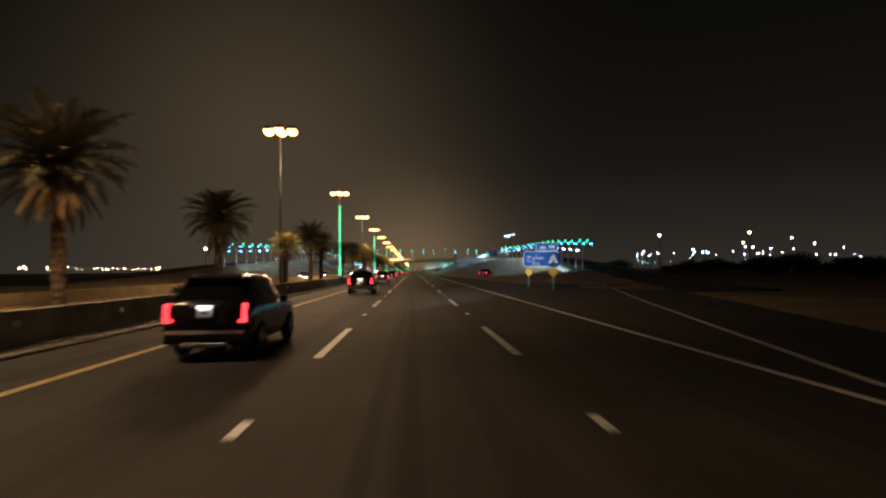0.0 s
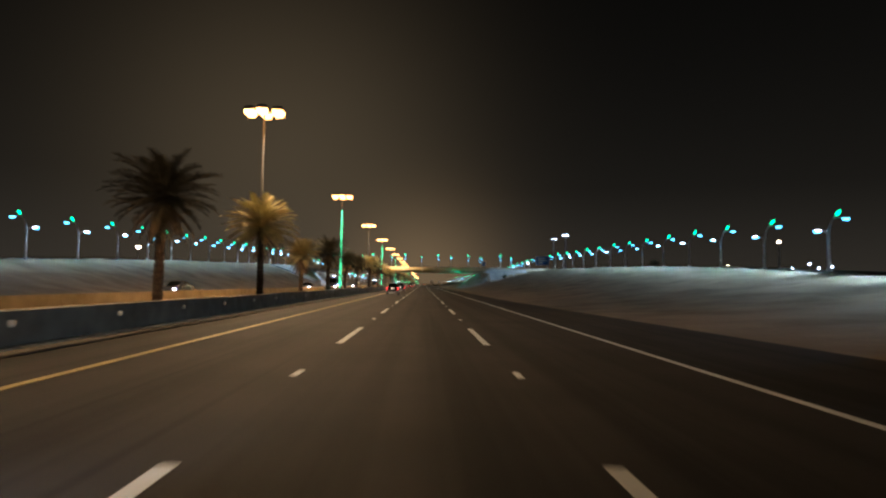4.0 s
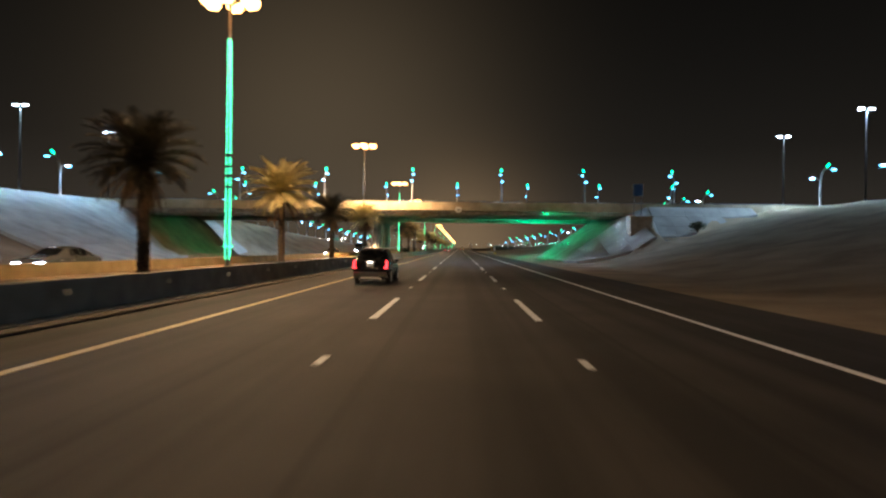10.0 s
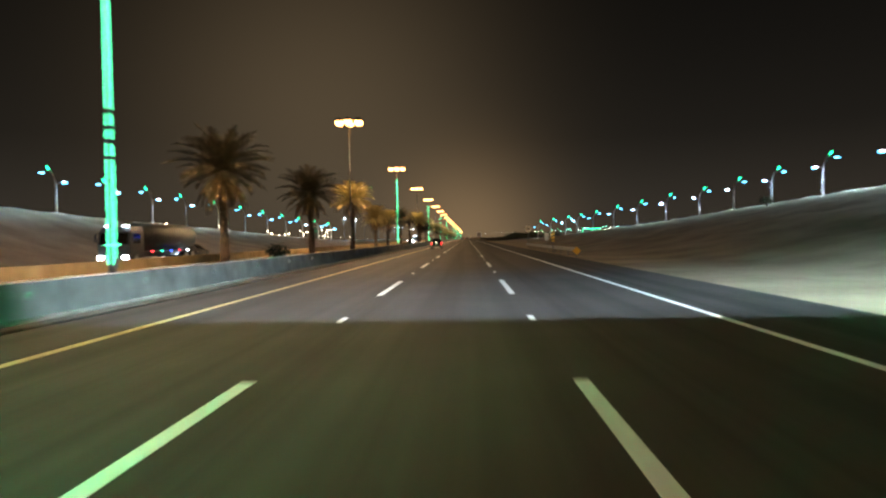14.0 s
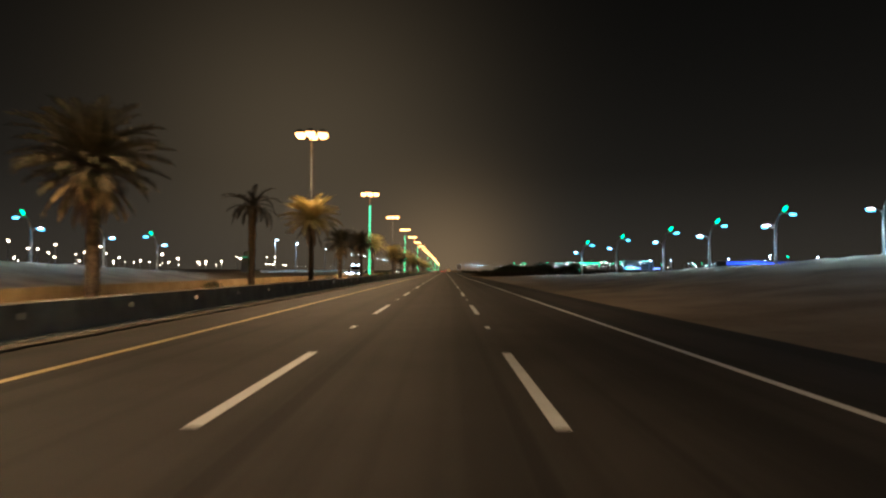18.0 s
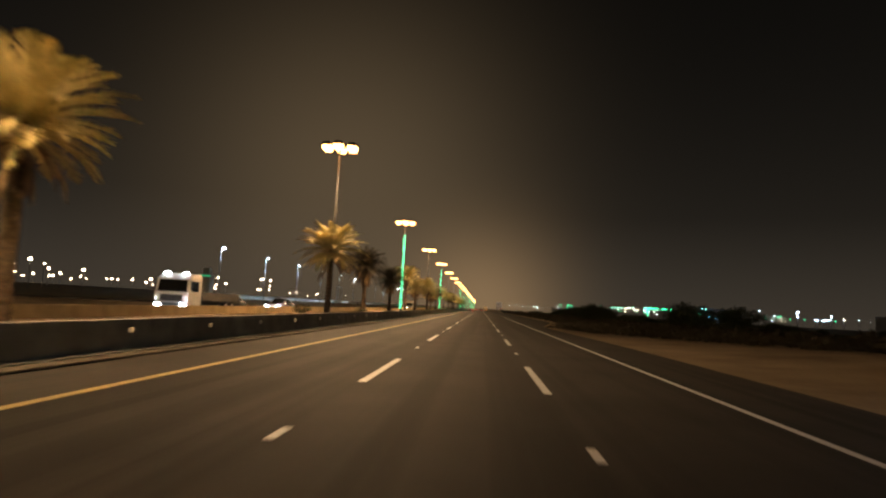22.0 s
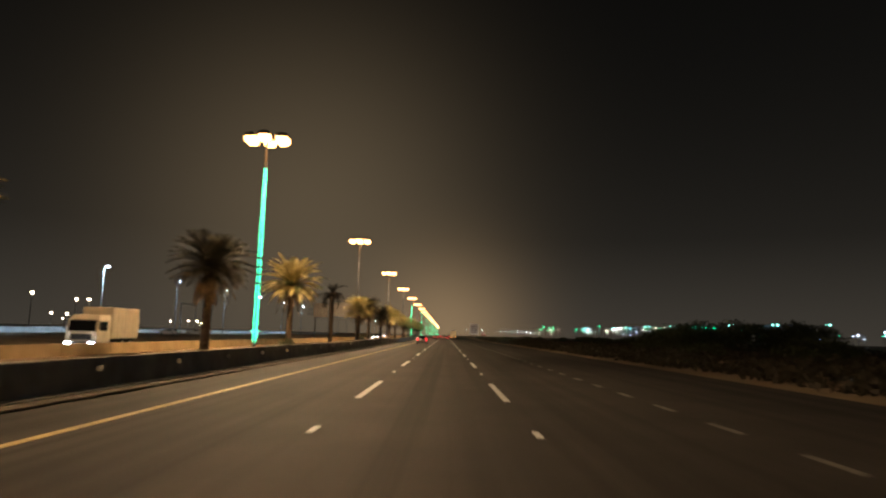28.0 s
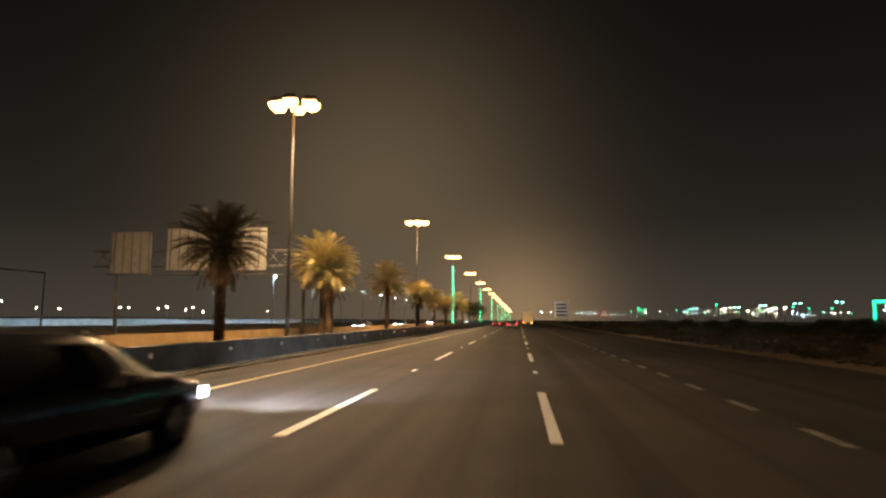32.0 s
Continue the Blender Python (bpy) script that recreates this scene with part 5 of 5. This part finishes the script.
lorry("lorry", "cream box lorry coming the other way, headlamps lit", 6.4, "box", CREAM_BOX, False).matrix_basis = pose(-22.3, 833, 0) @ Matrix.Diagonal((0.82, 0.82, 0.82, 1))
lorry("lorry", "dark tanker lorry with coloured side marker lights", 11.5, "tank", DARK_STEEL, True).matrix_basis = pose(-24.6, 459, 0)
lorry("lorry", "white flatbed lorry coming the other way, headlamps lit", 9.0, "flat", WHITE_CAR, True).matrix_basis = pose(-20.7, 675, 0)
lorry("lorry", "dark box lorry with coloured marker lights, headlamps lit", 9.5, "tank", DARK_STEEL, True).matrix_basis = pose(-20.7, 283, 0)
ahead = lorry("lorry", "orange-lit box lorry far ahead in the slow lane", 9.0, "box", CREAM_BOX, False)
ahead.matrix_basis = pose(3.6, 1069, 0, 0, 0, 180)
for s in (-1, 1):
    part("tail_lamp", Build().box(s * 0.75, 8.98, 0.75, s * 1.1, 9.06, 0.95, 0.01), AMBER_LENS, ahead, "glowing amber tail lamp")


# ---- signs ----
def legs(ob, xs, y, z0, z1):
    for x in xs:
        part("leg", Build().tube([(x, y, z0), (x, y, z1)], [0.055, 0.055], 8), GALV, ob)


def rounded(x0, z0, x1, z1, r, n=4):
    pts = []
    for cx, cz, a0 in ((x1 - r, z0 + r, -90), (x1 - r, z1 - r, 0), (x0 + r, z1 - r, 90), (x0 + r, z0 + r, 180)):
        for k in range(n + 1):
            a = radians(a0 + 90 * k / n)
            pts.append((cx + r * math.cos(a), cz + r * math.sin(a)))
    return pts


def panel(ob, name, x0, z0, x1, z1, y, material, border=0.05):
    p = part(name, Build().prism(rounded(x0, z0, x1, z1, 0.16), y, y + 0.05), SIGN_WHITE, ob, "white-edged blue panel")
    part("face", Build().prism(rounded(x0 + border, z0 + border, x1 - border, z1 - border, 0.13), y - 0.006, y - 0.001), material, p)
    return p


def lettering(text, x, y, z, size, parent, label):
    curve = bpy.data.curves.new("lettering", "FONT")
    curve.body, curve.size, curve.extrude, curve.align_x = text, size, 0.004, "CENTER"
    temp = bpy.data.objects.new("lettering", curve)
    scene.collection.objects.link(temp)
    me = bpy.data.meshes.new_from_object(temp.evaluated_get(bpy.context.evaluated_depsgraph_get()))
    bpy.data.objects.remove(temp)
    me.materials.clear()
    me.materials.append(SIGN_WHITE)
    ob = new("lettering", me)
    ob.parent = parent
    ob.matrix_basis = pose(x, y, z, 90, 0, 0)
    return tagged(ob, label)


exit_sign = thing("exit_sign", "blue and white motorway exit sign on steel legs", "road sign")
big = panel(exit_sign, "main_panel", 10.45, 1.86, 13.85, 3.30, 87.0, SIGN_BLUE)
tab = panel(exit_sign, "top_panel", 11.65, 3.33, 13.8, 4.12, 87.0, SIGN_BLUE)
lettering("Exit", 11.65, 86.985, 2.02, 0.46, big, "white word Exit")
lettering("\uFE9D\uFEAE\uFEA8\uFEE3", 11.6, 86.985, 2.55, 0.72, big, "white Arabic word for exit")
part("arrow", Build().prism([(12.85, 2.36), (13.08, 2.22), (13.28, 2.54), (13.46, 2.42), (13.44, 2.98), (12.94, 2.80), (13.12, 2.66)], 86.975, 86.99), SIGN_WHITE, big, "white slanting arrow")
part("number_bar", Build().box(12.05, 86.98, 3.52, 12.62, 86.992, 3.78, 0.004).box(12.9, 86.98, 3.6, 13.5, 86.992, 3.88, 0.004), SIGN_WHITE, tab, "plain white bars")
legs(exit_sign, (10.95, 13.37), 87.12, -0.1, 3.9)
for x in (10.95, 13.37):
    part("hazard_diamond", Build().prism([(x - 0.42, 1.34), (x, 0.92), (x + 0.42, 1.34), (x, 1.76)], 86.9, 86.93), SIGN_YELLOW, exit_sign, "yellow reflective diamond")

round_sign = thing("round_direction_sign", "round blue sign with a white arrow on one leg", "road sign")
part("disc", Build().tube([(10.85, 75.94, 2.35), (10.85, 75.98, 2.35)], [0.62, 0.62], 32), SIGN_BLUE, round_sign)
part("arrow", Build().prism([(10.45, 2.05), (10.68, 2.05), (10.85, 2.35), (11.02, 2.05), (11.25, 2.05), (11.0, 2.62), (10.85, 2.75), (10.70, 2.62)], 75.92, 75.935), SIGN_WHITE, round_sign, "white forked arrow")
part("hazard_diamond", Build().prism([(10.45, 1.33), (10.85, 0.93), (11.25, 1.33), (10.85, 1.73)], 75.93, 75.96), SIGN_YELLOW, round_sign, "yellow reflective diamond")
legs(round_sign, (10.85,), 76.03, -0.1, 2.8)

diamond = thing("rail_end_marker", "yellow diamond marker with studs at the guard rail's end", "road sign")
part("plate", Build().prism([(8.72, 0.42), (9.05, 0.09), (9.38, 0.42), (9.05, 0.75)], 463.9, 463.94), SIGN_YELLOW, diamond)
legs(diamond, (9.05,), 464.0, -0.1, 0.5)
rail = thing("guard_rail", "galvanised steel guard rail beside the hard shoulder", "guard rail")
wave = [(0.0, 0.35), (0.06, 0.40), (0.06, 0.47), (0.0, 0.50), (0.06, 0.55), (0.06, 0.62), (0.0, 0.67), (-0.02, 0.67), (0.035, 0.61), (0.035, 0.56), (-0.025, 0.50), (0.035, 0.46), (0.035, 0.41), (-0.02, 0.35)]
for k in range(10):
    y0, y1 = 464.2 + 4 * k, 468.2 + 4 * k
    part("beam", Build().prism([(9.0 - a, c) for a, c in wave], y0, y1 - 0.01), CREAM_STEEL, rail)
    part("post", Build().box(9.05, y0 + 0.1, -0.2, 9.15, y0 + 0.2, 0.7, 0.01), GALV, rail)
chev = thing("striped_marker", "upright marker board with black and yellow slanting stripes", "road sign")
part("board", Build().prism([(8.68, 1.05), (9.04, 1.05), (9.04, 2.1), (8.68, 2.1)], 475.95, 475.98), SIGN_YELLOW, chev)
for k in range(3):
    z = 1.12 + 0.34 * k
    part("stripe", Build().prism([(8.69, z + 0.15), (8.69, z), (9.03, z + 0.12), (9.03, z + 0.27)], 475.938, 475.948), SIGN_BLACK, chev, "black slanting stripe")
legs(chev, (8.86,), 476.02, -0.1, 2.0)
white_sign = thing("small_white_sign", "small white upright sign on a single leg", "road sign")
part("plate", Build().prism(rounded(10.35, 1.05, 10.85, 1.95, 0.05), 494.6, 494.63), SIGN_WHITE, white_sign)
legs(white_sign, (10.6,), 494.7, -0.1, 1.9)
disc_sign = thing("speed_disc", "round white speed sign seen beside the shoulder", "road sign")
part("disc", Build().tube([(9.55, 507.2, 2.7), (9.55, 507.24, 2.7)], [0.45, 0.45], 26), SIGN_WHITE, disc_sign)
part("digit_bar", Build().box(9.3, 507.18, 2.58, 9.8, 507.195, 2.82, 0.004), SIGN_BLACK, disc_sign, "plain dark bar")
legs(disc_sign, (9.55,), 507.3, -0.1, 3.0)
blue_board = thing("blue_direction_board", "large blue direction board on legs on the embankment", "road sign")
zb = ground_z(42.6, 361)
panel(blue_board, "panel", 40.3, 8.9, 44.9, 11.9, 361.0, SIGN_BLUE)
part("text_bar", Build().box(41.0, 360.98, 11.0, 43.6, 360.992, 11.3, 0.004).box(41.0, 360.98, 10.3, 44.2, 360.992, 10.6, 0.004).box(41.0, 360.98, 9.5, 42.9, 360.992, 9.8, 0.004), SIGN_WHITE, blue_board, "plain white bars")
legs(blue_board, (41.2, 44.0), 361.1, zb - 0.3, 11.7)
small_blue = thing("blue_sign", "small blue sign on two legs above the paved slope", "road sign")
zs = 6.31
panel(small_blue, "panel", 23.8, zs + 2.7, 25.2, zs + 4.4, 391.0, SIGN_BLUE)
legs(small_blue, (24.0, 25.0), 391.12, zs, zs + 4.3)
board = thing("roadside_board", "tall pale notice board with dark rows beside the road", "road sign")
part("panel", Build().prism(rounded(11.2, 2.2, 14.6, 6.6, 0.1), 1075.0, 1075.08), SIGN_WHITE, board)
for k in range(4):
    part("text_bar", Build().box(11.5, 1074.97, 2.7 + 0.95 * k, 14.3, 1074.99, 3.2 + 0.95 * k, 0.004), SIGN_BLACK, board, "plain dark bar")
legs(board, (12.0, 13.8), 1075.2, -0.2, 6.4)

# gantry over the far carriageway, seen from behind
gantry = thing("sign_gantry", "steel sign gantry seen from behind, bare sheet panels", "sign gantry")
GY = 948.0
for x in (-31.5, -15.6):
    part("post", Build().tube([(x, GY, -0.1), (x, GY, 7.3)], [0.16, 0.13], 10), GALV, gantry, "", True)
b = Build()
for z in (5.75, 7.0):
    for dy in (-0.35, 0.35):
        b.tube([(-33.5, GY + dy, z), (-15.2, GY + dy, z)], [0.06, 0.06], 6)
for k in range(16):
    x = -33.4 + 1.13 * k
    b.tube([(x, GY - 0.35, 5.75), (x + 1.13, GY - 0.35, 7.0)], [0.03, 0.03], 4)
    b.tube([(x, GY + 0.35, 7.0), (x + 1.13, GY + 0.35, 5.75)], [0.03, 0.03], 4)
part("truss", b, GALV, gantry)
for x0, x1, z0, z1 in ((-31.9, -28.4, 5.15, 8.55), (-27.05, -18.6, 5.4, 8.8)):
    p = part("panel_back", Build().box(x0, GY - 0.42, z0, x1, GY - 0.38, z1, 0.01), SIGN_BACK, gantry, "unpainted back of a sign panel")
    k = x0 + 0.3
    while k < x1 - 0.07:
        part("stiffener", Build().box(k, GY - 0.50, z0 + 0.05, k + 0.07, GY - 0.425, z1 - 0.05, 0.008), GALV, p)
        k += 0.75
part("walkway", Build().box(-32.0, GY - 0.9, 5.0, -16.0, GY - 0.45, 5.06, 0.01), GALV, gantry)

# ---- flood masts, low wall and yard beyond the far carriageway ----
flood = mast("flood_mast", "tall slim mast with a bright white floodlight", 15.2, "flood masts beyond the far carriageway", 1)
done = False
for k in range(-1, 22):
    y = 857 + 40.0 * k
    m = pose(-78 - 0.01 * k, y, 0, 0, 0, 180)
    if done:
        copy_thing(flood, m)
    else:
        flood.matrix_basis, done = m, True
    if k < 8:
        spot("flood_mast_light", (-77.6, y, 14.9), (-86, y, 0), 4800, COOL, 120, 0.3, 0.6)
wall = thing("low_wall", "long low white wall lit by floodlights", "wall", kind="structure")
wall_mesh = Build().box(-0.12, 0.02, -0.2, 0.12, 5.98, 1.12, 0.02).box(-0.17, 0.0, 1.122, 0.17, 6.0, 1.22, 0.02).mesh("wall_panel", surface("white_wall_paint", (0.55, 0.55, 0.53), (0.78, 0.78, 0.76), 0.6, 0.8, 0.15, 0, 15, 0.05, "World"))
for k in range(80):
    piece("wall_panel", wall_mesh, wall, (-90.0, 835 + 6 * k, 0.0))
goal = thing("pipe_frame", "tall bare steel frame standing in the floodlit yard", "frame")
for y in (990, 1002):
    part("upright", Build().tube([(-82, y, -0.2), (-82, y, 9.2)], [0.16, 0.13], 8), GALV, goal)
part("crossbar", Build().tube([(-82, 989.8, 9.3), (-82, 1002.2, 9.3)], [0.13, 0.13], 8), GALV, goal)

# ---- distant lights of the town ----
LIGHT_RNG = random.Random(17)


def distant_lamp(name, label, group, lens, size):
    ob = thing(name, label, "street lamp", group)
    part("post", Build().tube([(0, 0, -0.5), (0, 0, 1.0)], [0.02, 0.012], 5), GALV, ob)
    part("head", Build().tube([(0, 0, 0.99), (0, 0, 1.0 + 0.02)], [0.05, 0.03], 6), GALV, ob)
    part("lens", Build().tube([(0, 0, 0.985 - size), (0, 0, 0.985)], [size * 0.8, size], 8), lens, ob, "lit lens")
    return ob


def scatter(name, label, group, lens, spots, size):
    src = None
    for x, y, h in spots:
        m = pose(x, y, ground_z(x, y))
        if src is None:
            src = distant_lamp(name, label, group, lens, size)
            ob = src
        else:
            ob = copy_thing(src, m)
        ob.matrix_basis = m @ Matrix.Diagonal((h, h, h, 1))


def spread(n, x0, x1, y0, y1, h0, h1):
    return [(LIGHT_RNG.uniform(x0, x1), LIGHT_RNG.uniform(y0, y1), LIGHT_RNG.uniform(h0, h1)) for _ in range(n)]


scatter("far_street_lamp", "far warm street lamp on the western plain", "far warm street lamps", WARM_LENS,
        [(-215 + 12 * math.sin(k), 110 + 11.0 * k, 4.2 + 0.6 * math.sin(2.1 * k)) for k in range(62)] + [(-330 + 25 * math.sin(1.7 * k), 300 + 13.0 * k, 6.6 + 0.9 * math.sin(2.7 * k)) for k in range(46)] + spread(60, -330, -120, 720, 1250, 5, 9) + [(-150, 300, 17), (-130, 430, 17)], 0.062)
scatter("far_lamp_mast", "far warm lamp mast on the western plain", "far warm masts", WARM_LENS, spread(16, -260, -120, 720, 1050, 11, 14), 0.036)
scatter("far_white_lamp", "far cool white lamp of the eastern district", "far white lamps", WHITE_LENS,
        spread(46, 170, 330, 330, 620, 7, 16) + spread(52, 150, 420, 760, 1250, 6, 10) + spread(40, 120, 460, 1250, 1900, 8, 14), 0.027)
scatter("far_green_lamp", "far green lamp of the eastern district", "far green lamps", GREEN_LENS,
        spread(16, 150, 380, 800, 1300, 8, 11) + spread(34, 90, 420, 1300, 1900, 10, 15), 0.045)
scatter("far_warm_lamp", "far warm lamp of the eastern district", "far warm lamps of the east", WARM_LENS,
        [(142.6, 386, 21.3), (190, 375, 22), (230, 400, 20)] + spread(9, 160, 320, 330, 650, 9, 15) + spread(30, 100, 400, 1250, 1900, 7, 12) + spread(16, 205, 275, 1540, 1680, 9, 17), 0.032)
scatter("far_road_lamp", "far lamp along the motorway ahead", "far lamps ahead", WHITE_LENS, [(24 + 11 * k, 1550 + 30 * k, 10) for k in range(12)], 0.03)


def block(name, label, x, y, w, d, h, material, tubes=None, storeys=2):
    ob = thing(name, label, "building")
    z = ground_z(x, y) - 0.2
    part("wall", Build().box(x - w / 2, y - d / 2, z, x + w / 2, y + d / 2, z + h, 0.1), material, ob)
    part("parapet", Build().box(x - w / 2 - 0.15, y - d / 2 - 0.15, z + h, x + w / 2 + 0.15, y + d / 2 + 0.15, z + h + 0.5, 0.05), material, ob)
    n = max(2, int(w / 4))
    for s in range(storeys):
        for k in range(n):
            xx = x - w / 2 + (k + 0.5) * w / n
            zz = z + 1.0 + s * 3.0
            win = part("window", Build().box(xx - 0.8, y - d / 2 - 0.06, zz, xx + 0.8, y - d / 2 + 0.02, zz + 1.3, 0.02), DARK_STEEL, ob, "framed window")
            part("pane", Build().box(xx - 0.7, y - d / 2 - 0.08, zz + 0.1, xx + 0.7, y - d / 2 - 0.062, zz + 1.2, 0.005), CAR_GLASS, win)
    if tubes:
        for zz in (h * 0.35, h * 0.9):
            part("light_tube", Build().tube([(x - w / 2, y - d / 2 - 0.25, z + zz), (x + w / 2, y - d / 2 - 0.25, z + zz)], [0.13, 0.13], 6), tubes, ob, "glowing coloured light tube")
    return ob


block("showroom", "long low building outlined in blue light", 190, 905, 46, 14, 7.5, BUILDING, BLUE_TUBE)
spot("showroom_light", (180, 890, 7), (186, 898, 2), 6000, (0.05, 0.1, 1.0), 150, 0.5)
gate = thing("lit_gateway", "square gateway outlined in green light", "gateway")
part("frame", Build().box(136.0, 1160, -0.3, 137.4, 1161, 8.6, 0.1).box(154.6, 1160, -0.3, 156.0, 1161, 8.6, 0.1).box(136.0, 1160, 8.6, 156.0, 1161, 9.9, 0.1), BUILDING, gate)
part("light_tube", Build().tube([(136.2, 1159.7, 0.5), (136.2, 1159.7, 9.6), (155.8, 1159.7, 9.6), (155.8, 1159.7, 6.5)], [0.28] * 4, 6), GREEN_LENS, gate, "glowing green light tube")
tower = thing("lit_tower", "square tower with a faint green glow", "tower")
part("shaft", Build().loft([[(-s, -s, z) for s in (r,)] + [(r, -r, z), (r, r, z), (-r, r, z)] for r, z in ((2.2, -0.3), (2.0, 8.0), (2.3, 8.2), (2.3, 9.0), (1.4, 9.2), (1.2, 12.0))]), BUILDING, tower)
part("light_band", Build().box(-2.35, -2.4, 8.3, 2.35, -2.32, 8.9, 0.02), DIM_GREEN, tower, "dim green light band")
tower.location = (-115, 892, 0)

# ---- warning triangle and a pale lit building east of the road ----
warning = thing("warning_triangle", "white warning triangle with a red border on one leg", "road sign")
part("plate", Build().prism([(10.35, 1.95), (11.65, 1.95), (11.0, 3.05)], 973.6, 973.63), TAIL_PAINT, warning, "red bordered plate")
part("face", Build().prism([(10.57, 2.07), (11.43, 2.07), (11.0, 2.82)], 973.58, 973.595), SIGN_WHITE, warning, "white face")
part("symbol", Build().box(10.96, 973.565, 2.2, 11.04, 973.578, 2.55, 0.002), SIGN_BLACK, warning)
legs(warning, (11.0,), 973.7, -0.1, 2.0)
block("filling_station", "pale flat-roofed building with a lit white canopy", 197.0, 1166, 27, 12, 12.0, BUILDING, None, 3)
canopy = thing("station_canopy", "flat canopy with a glowing cool white fascia", "canopy")
part("roof", Build().box(173.6, 1130.1, 5.1, 182.0, 1139, 5.5, 0.05), SIGN_WHITE, canopy)
part("fascia", Build().box(173.6, 1130.0, 4.0, 182.0, 1130.08, 5.1, 0.02), POST_LENS, canopy, "glowing fascia strip")
for x in (174.6, 181.0):
    part("column", Build().tube([(x, 1134, -0.2), (x, 1134, 5.12)], [0.18, 0.18], 8), GALV, canopy)
spot("canopy_light", (180.0, 1128.5, 4.6), (188, 1160, 5.0), 5200, COOL, 150, 0.4, 0.5)


# ---- a street of double-headed lamps in the eastern district ----
def double_lamp():
    ob = thing("double_headed_lamp", "tall twin-armed street lamp glowing green and white", "street lamp", "twin street lamps")
    part("post", Build().tube([(0, 0, -0.4), (0, 0, 10.6)], [0.13, 0.07], 8), GALV, ob)
    for k in (-1, 1):
        part("arm", Build().tube([(0, 0, 10.3), (k * 0.9, 0, 10.9), (k * 1.7, 0, 11.1)], [0.05, 0.045, 0.04], 6), GALV, ob)
        head = part("head", Build().box(k * 1.7 - 0.5, -0.2, 11.05, k * 1.7 + 0.5, 0.2, 11.25, 0.05), GALV, ob)
        part("lens", Build().loft([[(k * 1.7 + r * math.cos(a), r * math.sin(a), z) for a in [q * math.pi / 5 for q in range(10)]] for r, z in ((0.20, 10.62), (0.40, 10.72), (0.46, 10.9), (0.42, 11.04))]), TWIN_LENS, head, "glowing green-white lens")
    return ob


twin = double_lamp()
twin_spots = [(140.3, 1281.9), (142.4, 1242), (151, 1217), (158.8, 1147.6), (165.7, 1113.8), (181.2, 1095.4), (147, 1347), (132, 1400), (169, 1566)]
for n, (x, y) in enumerate(twin_spots):
    m = pose(x, y, ground_z(x, y), 0, 0, 22)
    if n:
        copy_thing(twin, m)
    else:
        twin.matrix_basis = m
for x, y in ((190, 1148), (212, 1156)):
    sign = thing("lit_shop_sign", "low shop sign glowing pale blue on two legs", "sign", "glowing shop signs")
    part("panel", Build().box(x - 3.2, y, 3.6, x + 3.2, y + 0.3, 4.7, 0.05), SHOP_BLUE, sign, "glowing blue panel")
    for dx in (-2.6, 2.6):
        part("leg", Build().tube([(x + dx, y + 0.15, -0.3), (x + dx, y + 0.15, 3.62)], [0.08, 0.08], 6), GALV, sign)
